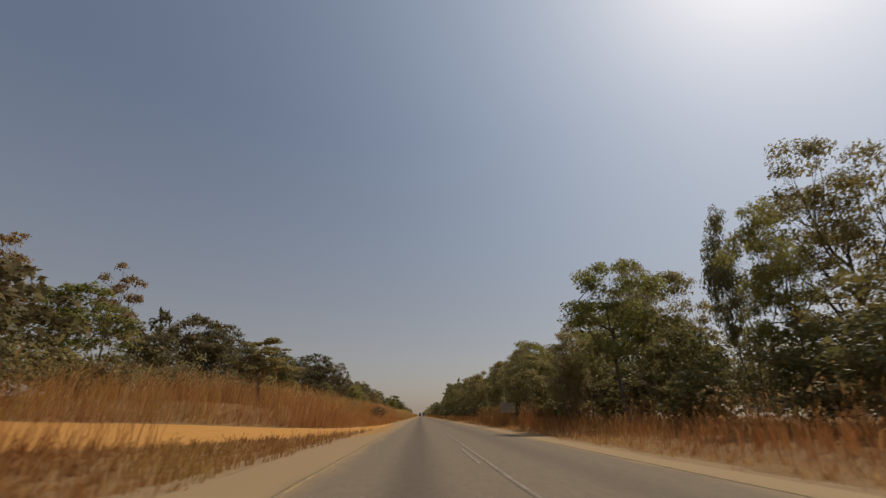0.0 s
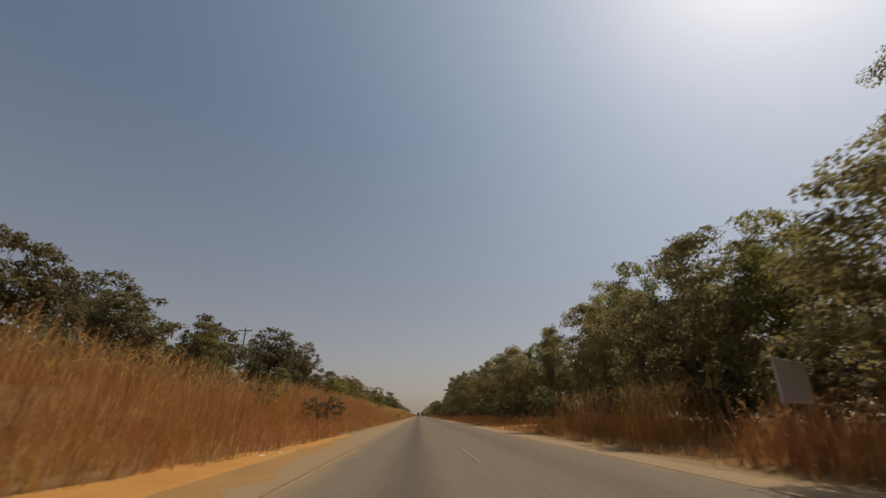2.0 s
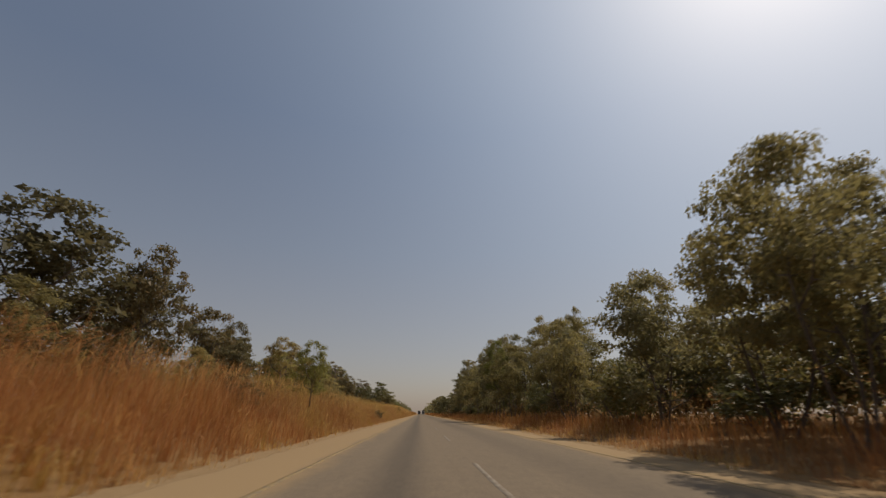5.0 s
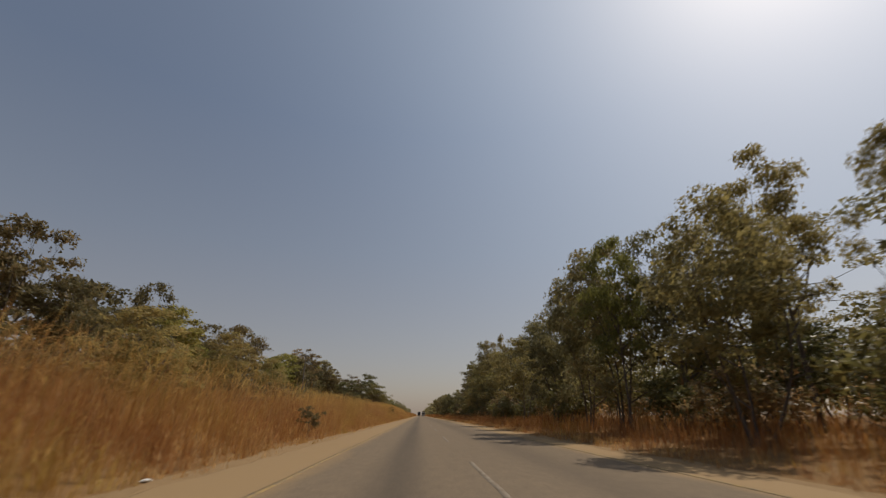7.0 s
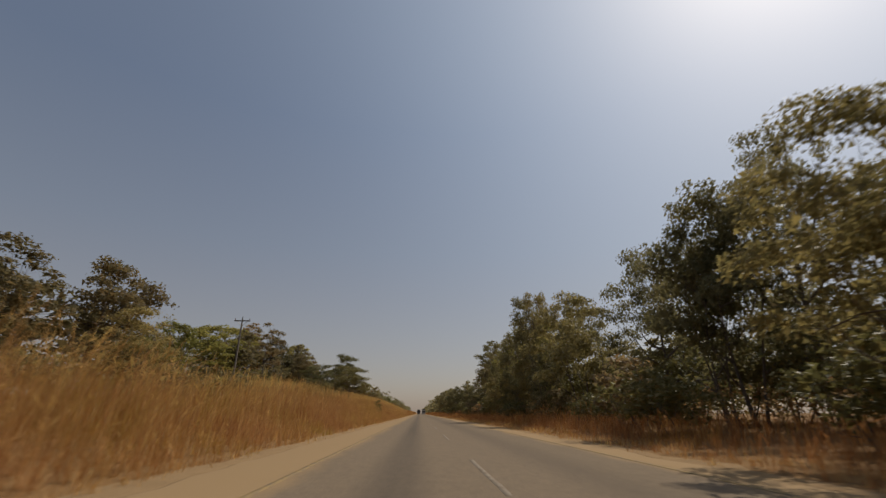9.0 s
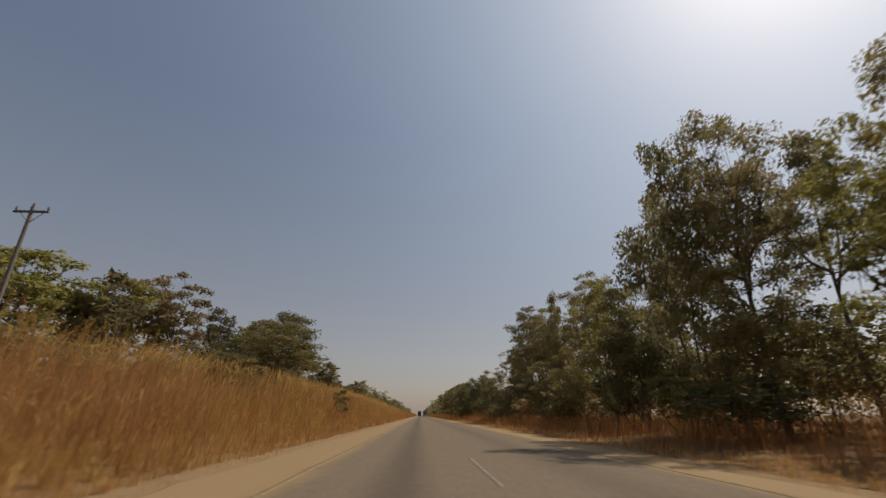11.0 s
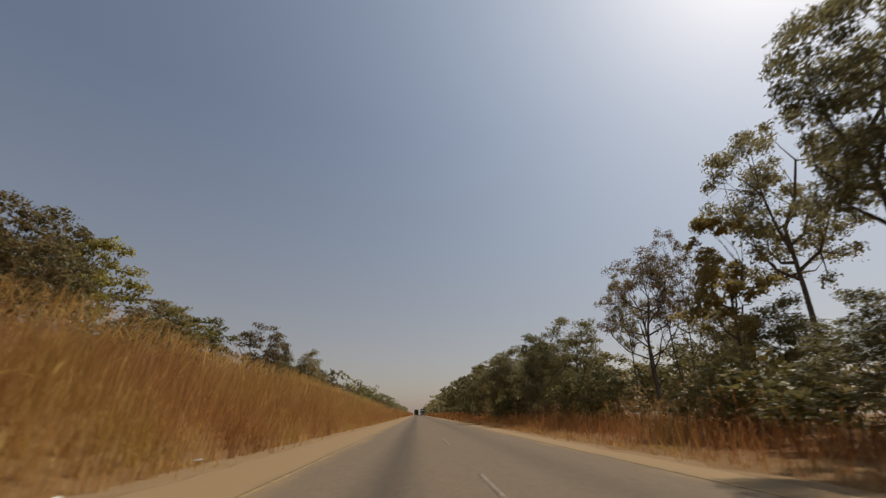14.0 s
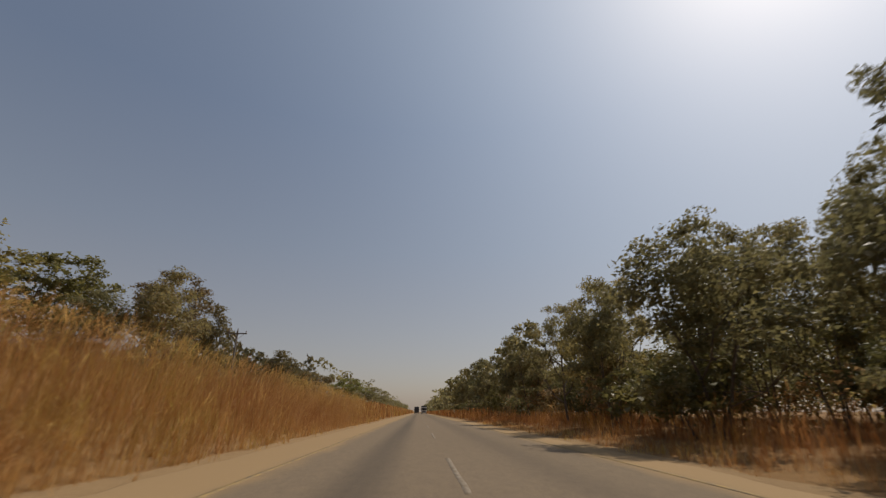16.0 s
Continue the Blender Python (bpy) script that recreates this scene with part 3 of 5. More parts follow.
    # each clump breaks up into a few tufts, so that light and shade alternate over the crown
    tuft, tuft_r = [], []
    for p, cr in zip(tips, tip_r):
        for _ in range(tufts):
            d = r.normal(size=3)
            d /= np.linalg.norm(d)
            d[2] = abs(d[2]) * 0.8 - 0.15
            tuft.append(p + d * np.array([1, 1, flat]) * cr * r.uniform(0.5, 0.85))
            tuft_r.append(cr * r.uniform(0.34, 0.58))
    lv, lt = leaf_cloud(r, tuft, tuft_r, leaves, leaf_size, 0.8, shell, far)
    layers = [(lv, lt)]
    if core:        # the inner twigs' leaves, which close the clumps
        layers.append(leaf_cloud(r, tips, np.array(tip_r) * 0.8, round(core * 2.0), leaf_size * 1.65, flat, 0.05, True))
    if fill:        # the shaded heart of a dense crown
        v, t = leaf_cloud(r, [(0, 0, 0)], [0.9], fill * 4, leaf_size * 1.9 / radius, 1.0, 0.05, True)
        half = height * (1 - clear) / 2
        layers.append((v * np.array([radius * 0.6, radius * 0.6, half * 0.68]) + np.array([0, 0, height * clear + half * 0.92]), t))
    at, vs, ts = 0, [], []
    for v, t in layers:
        vs.append(v)
        ts.append(t + at)
        at += len(v)
    lv, lt = np.concatenate(vs), np.concatenate(ts)
    lv[:, 2] = np.maximum(lv[:, 2], 0.05)
    cr = new("crown", mesh_np("crown", lv, None, lt, mat))
    cr.parent = root
    tagged(root, label, "tree")
    return root, float(np.percentile(lv[:, 2], 99.7)), float(np.percentile(np.hypot(lv[:, 0], lv[:, 1]), 96))


KINDS = {
    "broad": tree_kind("tree", 11, 10, 4.0, 0.14, 34, 9600, 0.083, 1.15, LEAF_DARK, 0.62, 1, shell=0.4, core=900, fill=156, far=True, label="dense round-crowned woodland tree with dark green leaves"),
    "broad2": tree_kind("tree", 12, 10, 4.2, 0.12, 34, 9600, 0.083, 1.15, LEAF_OLIVE, 0.6, 1, shell=0.4, ragged=0.26, core=900, fill=156, far=True, label="dense woodland tree with dusty olive leaves"),
    "open": tree_kind("tree", 13, 10, 3.6, 0.26, 26, 9600, 0.077, 0.98, LEAF_DARK, 0.6, 1, shell=0.2, ragged=0.34, core=525, far=True, label="tall open-crowned tree with forked limbs showing"),
    "open2": tree_kind("tree", 14, 10, 3.4, 0.2, 26, 9600, 0.077, 0.98, LEAF_OLIVE, 0.6, 1, shell=0.2, ragged=0.36, core=575, far=True, label="open-crowned tree with thin olive foliage"),
    "flat": tree_kind("tree", 15, 10, 4.6, 0.34, 34, 9500, 0.091, 1.1, LEAF_DARK, 0.36, 1, shell=0.2, ragged=0.28, core=800, far=True, label="flat-topped tree with leaves in layers"),
    "layered": tree_kind("tree", 44, 10, 4.4, 0.22, 36, 9600, 0.091, 1.15, LEAF_DEEP_SHADED, 0.42, 1, shell=0.3, ragged=0.28, core=950, fill=100, far=True, label="dark green tree with dense leaves in layers above the grass"),
    "sparse": tree_kind("tree", 16, 10, 3.4, 0.34, 60, 9500, 0.062, 0.75, LEAF_GREY, 0.8, 2, shell=0.1, far=True, tufts=3, fork=0.4, twigs=5, label="half-bare tree with fine grey twigs and few dry leaves"),
    "bright": tree_kind("tree", 17, 10, 3.6, 0.16, 32, 9600, 0.083, 1.1, LEAF_BRIGHT, 0.62, 1, shell=0.4, ragged=0.26, core=820, fill=120, far=True, label="bushy tree with sunlit yellow-green leaves"),
    "bushy": tree_kind("tree", 18, 8, 3.2, 0.04, 36, 8300, 0.079, 0.95, LEAF_OLIVE, 0.66, 3, shell=0.4, ragged=0.24, core=850, fill=156, far=True, label="many-stemmed bushy tree leafy down to the ground"),
    "bushy2": tree_kind("tree", 19, 8, 3.0, 0.05, 34, 8100, 0.079, 0.95, LEAF_DARK, 0.66, 3, shell=0.4, ragged=0.26, core=850, fill=156, far=True, label="dark many-stemmed thicket tree"),
    "thicket": tree_kind("tree", 38, 8, 3.2, 0.04, 28, 2500, 0.14, 1.0, LEAF_OLIVE, 0.66, 3, detail=False, shell=0.4, ragged=0.22, core=420, fill=90, tufts=4, far=True, label="bushy olive tree behind the roadside row"),
    "thicket2": tree_kind("tree", 39, 8, 3.0, 0.05, 28, 2500, 0.14, 1.0, LEAF_DARK, 0.66, 3, detail=False, shell=0.4, ragged=0.25, core=420, fill=90, tufts=4, far=True, label="dark bushy tree behind the roadside row"),
    "slim": tree_kind("tree", 20, 10, 2.2, 0.2, 24, 4000, 0.115, 0.75, LEAF_OLIVE, 0.75, 1, shell=0.3, ragged=0.3, core=320, far=True, label="slim upright young tree"),
    "tall": tree_kind("tree", 31, 16, 4.4, 0.14, 64, 14500, 0.090, 1.2, LEAF_DARK, 0.72, 1, shell=0.4, ragged=0.24, core=1500, fill=192, far=True, label="tall dense woodland tree with dark green leaves"),
    "tall2": tree_kind("tree", 32, 16, 4.4, 0.12, 62, 14500, 0.090, 1.2, LEAF_OLIVE, 0.72, 1, shell=0.4, ragged=0.28, core=1500, fill=192, far=True, label="tall woodland tree with dusty olive leaves"),
    "tall_open": tree_kind("tree", 33, 16, 4.4, 0.26, 42, 14500, 0.083, 1.15, LEAF_DARK, 0.55, 1, shell=0.2, ragged=0.3, core=1000, far=True, label="tall tree with an open crown and pale forked limbs"),
    "dome": tree_kind("tree", 34, 14, 4.6, 0.14, 48, 5265, 0.16, 1.3, LEAF_WOOD_SHADED, 0.74, 1, shell=0.4, ragged=0.24, core=700, fill=120, far=True, label="broad brown-green woodland tree beyond the grass, leaves darkened for shade"),
    "dome2": tree_kind("tree", 35, 14, 4.6, 0.16, 46, 5265, 0.16, 1.3, LEAF_WOOD_SHADED, 0.74, 1, shell=0.4, ragged=0.27, core=700, fill=120, far=True, label="broad ragged brown-green woodland tree beyond the grass"),
    "dome3": tree_kind("tree", 36, 14, 4.4, 0.12, 46, 5265, 0.16, 1.3, LEAF_BRIGHT, 0.74, 1, shell=0.4, ragged=0.27, core=700, fill=120, far=True, label="broad yellow-green woodland tree beyond the grass"),
    "dome_green": tree_kind("tree", 42, 14, 4.5, 0.12, 48, 5265, 0.16, 1.3, LEAF_GREEN, 0.72, 1, shell=0.4, ragged=0.24, core=700, fill=120, far=True, label="broad dull green woodland tree beyond the grass"),
    "dome_grey": tree_kind("tree", 43, 14, 4.5, 0.2, 44, 5265, 0.13, 1.2, LEAF_GREY, 0.72, 1, shell=0.25, ragged=0.2, core=300, far=True, label="rounded grey-brown tree with sky showing through its dry leaves"),
    "dome_open": tree_kind("tree", 37, 14, 4.2, 0.2, 32, 4050, 0.151, 1.1, LEAF_BROWN, 0.6, 1, shell=0.2, ragged=0.32, core=380, far=True, label="open brownish tree with bare limbs showing beyond the grass"),
    "far": tree_kind("tree", 21, 10, 4.4, 0.14, 24, 1000, 0.34, 1.4, LEAF_WOOD_SHADED, 0.75, 1, detail=False, fill=36, tufts=4, far=True, label="woodland tree in the rows behind"),
    "far2": tree_kind("tree", 22, 10, 4.2, 0.12, 24, 1000, 0.34, 1.4, LEAF_WOOD_SHADED, 0.75, 1, detail=False, fill=36, tufts=4, far=True, label="dull brown-green woodland tree in the rows behind"),
    "shrub_green": tree_kind("shrub", 45, 2.4, 1.2, 0.02, 20, 1500, 0.07, 0.38, LEAF_GREEN, 0.9, 3, shell=0.1, far=True, label="leafy green shrub standing out of the dry grass"),
    "shrub": tree_kind("shrub", 23, 2.4, 1.2, 0.02, 18, 1500, 0.066, 0.36, LEAF_WOOD_SHADED, 0.9, 3, shell=0.1, far=True, label="leafy shrub among the dry grass"),
    "scrub": tree_kind("shrub", 24, 3.0, 1.7, 0.02, 20, 1000, 0.082, 0.6, LEAF_DEEP_SHADED, 0.9, 3, detail=False, core=260, fill=24, far=True, label="undergrowth shrub below the trees, leaves darkened for shade"),
    "scrub_tall": tree_kind("shrub", 26, 5.0, 2.2, 0.02, 22, 1250, 0.095, 0.75, LEAF_DEEP_SHADED, 0.9, 3, detail=False, core=190, fill=30, far=True, label="tall undergrowth shrub deep among the stems, leaves darkened for shade"),
    "scrub2": tree_kind("shrub", 25, 3.0, 1.7, 0.02, 18, 1000, 0.082, 0.55, LEAF_BROWN, 0.9, 3, detail=False, core=260, fill=18, far=True, label="dry brown undergrowth shrub below the trees"),
}
for k in ("shrub", "shrub_green", "scrub", "scrub_tall", "scrub2"):
    tagged(KINDS[k][0], "", "shrub")
GROUP = {"left": "trees on the open side of the road", "right": "trees close beside the road"}
used = set()


def plant(kind, x, y, top, radius, group, turn=None):
    """A tree whose highest leaf reaches z = top and whose crown is radius wide."""
    root, h, r0 = KINDS[kind]
    z = float(ground_z(x, y))
    turn = float(rng.uniform(0, 360)) if turn is None else turn
    sz, sx = (top - z) / h, radius / r0
    m = pose(x, y, z, 0, 0, turn) @ Matrix.Diagonal((sx, sx, sz, 1))
    if kind in used:
        ob = copy_thing(root, m @ Matrix.Diagonal([1 / k for k in root.scale] + [1]))
    else:
        used.add(kind)
        ob = root
        ob.matrix_basis = m
    tagged(ob, "", "", group)
    return ob


PLANTED = []


def grow(rows, group):
    for i, (kind, x, y, top, radius) in enumerate(rows):
        if x < -20:
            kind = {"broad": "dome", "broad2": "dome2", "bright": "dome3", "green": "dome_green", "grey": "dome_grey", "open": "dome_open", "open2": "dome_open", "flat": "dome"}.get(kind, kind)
            radius, top = radius * 1.15, top * 1.06
        elif top > 12.7:
            kind = {"broad": "tall", "broad2": "tall2", "bright": "tall2", "open": "tall_open", "open2": "tall_open"}.get(kind, kind)
        if y > 325 and x > 0:
            kind = {"bushy": "thicket", "bushy2": "thicket2", "broad": "thicket2", "broad2": "thicket", "bright": "thicket", "open2": "thicket"}.get(kind, kind)
        plant(kind, x, y, top, radius, group, i * 137.5 % 360)
        PLANTED.append((x, y, radius))


RIGHT = [
    ("open2", 22.0, 11.0, 12.0, 3.0), ("broad2", 26.7, 24.2, 18.9, 4.3), ("bushy2", 18.9, 24.8, 13.4, 1.8), ("bright", 17.8, 20.2, 11.6, 2.1), ("bright", 13.7, 29.7, 11.6, 4.0), ("bushy", 18.6, 30.2, 11.1, 2.8),
    ("bushy2", 11.5, 34.5, 7.3, 2.4), ("bushy", 14.0, 37.5, 9.1, 2.8), ("broad", 27.8, 54.1, 20.7, 3.7), ("broad2", 21.1, 41.8, 14.3, 2.6), ("bright", 14.2, 52.6, 8.9, 2.5), ("bushy", 11.0, 45.7, 7.0, 3.2),
    ("bright", 17.5, 42.4, 11.7, 3.0), ("bushy2", 17.5, 55.4, 9.6, 2.6), ("bushy2", 16.6, 47.8, 8.2, 2.6), ("bushy", 15.2, 59.0, 10.3, 3.3), ("bushy2", 17.6, 62.5, 9.4, 2.8), ("bushy", 12.2, 54.2, 8.8, 2.9),
    ("bright", 15.0, 65.7, 11.2, 2.4), ("bushy2", 12.2, 60.0, 7.6, 2.5), ("bushy", 12.2, 66.9, 8.7, 2.9), ("bright", 14.9, 69.2, 9.9, 2.7), ("broad2", 19.3, 77.5, 13.5, 3.5), ("broad2", 22.1, 89.0, 11.2, 3.4),
    ("bright", 15.7, 88.5, 10.5, 1.8), ("bushy", 18.4, 87.3, 9.9, 2.9), ("bushy2", 14.6, 84.4, 10.3, 1.5), ("bushy", 11.0, 88.9, 8.6, 3.4), ("bright", 16.5, 90.9, 11.4, 2.4), ("bushy2", 11.6, 94.0, 8.9, 2.5),
    ("bright", 15.6, 94.4, 10.0, 2.1), ("bushy", 10.4, 101.3, 8.5, 2.4), ("bushy", 12.0, 105.5, 9.4, 3.1), ("broad", 15.6, 105.1, 10.8, 3.5), ("bushy2", 12.0, 113.0, 8.0, 2.6), ("open2", 15.5, 119.0, 10.5, 3.2),
    ("bushy", 11.5, 124.7, 8.1, 2.5), ("open2", 14.8, 132.0, 10.7, 1.7), ("bushy", 12.3, 136.0, 8.2, 1.5), ("bushy2", 16.8, 136.6, 10.3, 3.6), ("bushy2", 13.0, 128.6, 8.1, 2.1), ("broad", 14.2, 150.5, 11.2, 3.2),
    ("bushy2", 11.6, 152.7, 11.3, 3.2), ("bright", 10.4, 149.0, 10.1, 1.8), ("open2", 15.2, 143.9, 12.2, 2.9), ("bushy", 10.5, 141.0, 8.4, 2.9), ("open2", 17.2, 147.5, 11.3, 1.9), ("bushy2", 10.8, 155.7, 10.5, 2.5),
    ("broad2", 21.2, 153.5, 13.7, 5.1), ("broad2", 15.6, 167.3, 11.9, 3.8), ("bushy2", 11.0, 163.0, 8.6, 2.6), ("open", 18.1, 177.7, 9.5, 3.0), ("bushy", 14.2, 166.5, 7.9, 2.6), ("broad", 18.6, 183.1, 15.0, 3.2),
    ("bushy2", 15.8, 184.7, 12.6, 3.6), ("bushy", 10.6, 172.8, 8.5, 2.9), ("bushy2", 15.3, 185.7, 12.4, 2.8), ("broad", 17.6, 195.0, 12.7, 3.7), ("bushy", 13.8, 202.0, 11.0, 4.4), ("open2", 15.5, 209.5, 12.1, 3.0),
    ("bright", 14.5, 211.8, 10.3, 2.1), ("bushy2", 12.5, 207.0, 7.4, 2.4), ("flat", 20.3, 219.2, 15.4, 4.2), ("broad", 14.7, 217.9, 15.4, 2.9), ("bushy2", 13.6, 220.5, 15.5, 3.1), ("bushy", 13.3, 227.6, 8.9, 3.7),
    ("bright", 14.4, 233.0, 11.2, 2.5), ("broad2", 18.9, 232.9, 13.0, 2.8), ("open", 15.8, 239.4, 13.0, 1.7), ("bushy", 14.1, 245.2, 13.3, 1.7), ("open2", 19.4, 248.3, 16.4, 3.8), ("broad", 17.9, 255.0, 10.9, 3.2),
    ("broad", 15.4, 256.7, 12.7, 3.4), ("open", 16.9, 260.9, 15.1, 5.2), ("open2", 16.4, 265.2, 16.7, 3.1), ("bushy", 13.2, 247.0, 6.4, 2.4), ("bushy2", 12.8, 254.0, 5.6, 2.4), ("bushy2", 15.5, 266.0, 5.0, 2.2),
    ("bushy", 12.6, 236.5, 6.4, 2.3), ("bushy2", 13.0, 225.8, 7.2, 2.4), ("bushy", 12.4, 216.5, 6.8, 2.3), ("bright", 19.6, 250.3, 13.0, 2.7), ("slim", 16.2, 273.5, 11.3, 2.2), ("sparse", 18.5, 285.7, 13.7, 4.3),
    ("open", 23.7, 277.1, 19.6, 4.5), ("sparse", 18.8, 282.4, 14.2, 2.0), ("bushy2", 18.5, 273.0, 6.5, 2.4), ("bushy2", 19.5, 279.5, 7.6, 2.6), ("broad", 14.9, 293.0, 9.7, 3.5), ("open2", 19.9, 292.1, 14.3, 1.5),
    ("bushy2", 11.1, 293.9, 8.2, 2.2), ("bushy2", 12.7, 296.9, 7.4, 1.7), ("bushy2", 16.1, 303.1, 8.6, 2.2), ("bushy2", 15.9, 305.9, 9.6, 2.2), ("bushy2", 10.8, 302.2, 8.0, 3.2), ("bushy2", 15.3, 307.6, 9.2, 3.1),
    ("bushy2", 10.6, 309.8, 7.8, 2.2), ("bushy", 11.5, 312.3, 8.4, 2.4), ("broad", 11.1, 318.7, 8.7, 2.8), ("open2", 16.7, 319.4, 10.8, 2.4), ("bushy2", 10.7, 326.7, 8.7, 2.8), ("bushy2", 12.2, 340.9, 10.0, 2.6),
    ("bushy2", 13.1, 344.0, 9.8, 2.8), ("bushy2", 13.7, 352.0, 10.1, 2.6), ("bushy2", 12.9, 362.5, 8.8, 3.0), ("bushy2", 12.8, 371.0, 10.3, 3.0), ("bushy2", 14.2, 380.0, 11.2, 3.1), ("broad", 14.0, 391.5, 11.6, 3.2),
    ("bushy2", 12.3, 400.0, 11.2, 3.1), ("broad", 14.0, 410.0, 12.0, 2.4), ("bushy", 12.5, 425.7, 11.2, 3.3), ("bushy", 19.2, 231.4, 19.0, 2.2),
]
grow(RIGHT, GROUP["right"])
LEFT = [
    ("open", -40.6, 41.7, 16.9, 3.4), ("open2", -39.9, 57.2, 18.9, 2.8), ("broad2", -36.6, 62.8, 11.1, 3.6), ("bright", -37.0, 47.5, 13.7, 4.8), ("broad", -35.6, 78.0, 15.0, 3.7), ("slim", -14.5, 42.3, 7.8, 3.0),
    ("broad", -33.0, 87.0, 13.5, 5.1), ("broad2", -38.6, 76.0, 16.0, 4.7), ("broad", -42.2, 95.1, 18.1, 5.3), ("broad", -35.4, 110.6, 15.8, 3.4), ("green", -29.3, 98.0, 12.2, 2.7), ("broad", -33.9, 113.2, 14.1, 5.3),
    ("broad", -27.5, 122.3, 15.6, 5.4), ("broad", -23.1, 128.5, 14.1, 2.7), ("bushy", -25.0, 119.0, 8.5, 3.0), ("bushy2", -27.0, 132.0, 8.0, 3.0), ("bright", -7.6, 124.1, 6.0, 1.5), ("open2", -13.4, 136.0, 8.3, 2.8),
    ("bushy", -10.1, 144.7, 5.0, 2.4), ("broad", -39.5, 181.6, 15.4, 5.3), ("broad2", -35.0, 164.8, 16.3, 4.1), ("broad", -38.5, 151.6, 18.7, 5.4), ("bushy", -27.0, 146.0, 8.0, 3.0), ("broad2", -29.1, 164.2, 11.1, 3.4),
    ("broad", -46.4, 203.9, 21.6, 4.7), ("bushy", -17.0, 167.2, 7.9, 3.2), ("bright", -25.7, 173.9, 10.9, 3.6), ("broad2", -34.1, 213.9, 16.0, 5.4), ("bright", -30.8, 221.0, 11.1, 3.6), ("broad", -33.4, 197.9, 13.6, 4.6),
    ("bright", -27.0, 183.0, 8.5, 3.2), ("bushy", -24.2, 203.7, 9.3, 3.2), ("bright", -33.4, 237.7, 13.8, 5.3), ("bright", -37.0, 254.8, 16.1, 5.4), ("open", -36.3, 260.4, 18.2, 3.5), ("open2", -32.1, 258.7, 18.0, 3.6),
    ("layered", -13.2, 245.8, 11.0, 3.4), ("layered", -18.9, 253.1, 9.8, 5.1), ("bushy2", -18.0, 242.0, 6.5, 2.6), ("bushy", -14.5, 239.5, 5.6, 2.4), ("bushy2", -15.8, 246.5, 6.6, 2.6), ("slim", -10.9, 256.9, 7.0, 1.7),
    ("broad", -29.7, 281.8, 14.8, 3.5), ("broad", -38.9, 285.5, 19.3, 4.2), ("broad", -34.5, 292.7, 18.1, 4.5), ("bright", -37.7, 303.2, 19.7, 5.1), ("open", -28.3, 299.6, 11.7, 3.4), ("bushy2", -14.0, 313.2, 9.0, 2.4),
    ("green", -39.1, 323.3, 16.7, 5.4), ("green", -40.9, 338.7, 17.4, 5.4), ("grey", -32.6, 346.2, 18.0, 5.3), ("bushy2", -17.6, 312.6, 7.6, 2.2), ("broad", -25.7, 372.5, 11.1, 4.5), ("broad2", -23.4, 391.0, 8.8, 5.4),
    ("broad", -30.8, 353.3, 15.7, 3.8), ("bright", -18.5, 412.0, 9.5, 5.4), ("broad", -13.7, 422.8, 7.9, 5.4), ("layered", -10.5, 234.4, 7.8, 4.2),
]
grow(LEFT, GROUP["left"])

# rows behind, which close the woods
for y in np.arange(-12, 430, 8.0):
    for x0, w, lo, hi in ((-37, 6, 11, 15),):
        x, yy = x0 + rng.uniform(-w, w), y + rng.uniform(-3, 3)
        if all((x - a) ** 2 + (yy - b) ** 2 > (c * 0.7 + 2.4) ** 2 for a, b, c in PLANTED):
            grow([(("far", "far2")[int(rng.integers(2))], x, yy, rng.uniform(lo, hi), rng.uniform(3.8, 5.0))], GROUP["left"])
    gap = 262 < y < 290
    for x0, w, lo, hi in ((19.5, 2, 6.5, 9.5),):
        x, yy = x0 + rng.uniform(-w, w), y + rng.uniform(-3, 3)
        if gap:
            continue
        if all((x - a) ** 2 + (yy - b) ** 2 > (c * 0.7 + 2.0) ** 2 for a, b, c in PLANTED) and not in_track(np.array(x), np.array(yy)):
            grow([(("thicket", "thicket2")[int(rng.integers(2))], x, yy, rng.uniform(lo, hi), rng.uniform(3.2, 4.2))], GROUP["right"])

# undergrowth below the trees
for y in np.arange(-8, 400, 2.9):
    x, yy = 12.5 + rng.uniform(-2.0, 5.5), y + rng.uniform(-1.2, 1.2)
    if not in_track(np.array(x), np.array(yy)):
        plant(("scrub", "scrub2", "scrub")[int(rng.integers(3))], x, yy, rng.uniform(2.2, 4.0), rng.uniform(1.5, 2.3), "undergrowth below the roadside trees")
for y in np.arange(-8, 400, 3.4):
    x, yy = 17.6 + rng.uniform(-2.2, 2.2), y + rng.uniform(-1.5, 1.5)
    if not in_track(np.array(x), np.array(yy)) and not 258 < y < 292:
        plant("scrub_tall", x, yy, rng.uniform(4.2, 6.4), rng.uniform(2.0, 2.8), "undergrowth below the roadside trees")


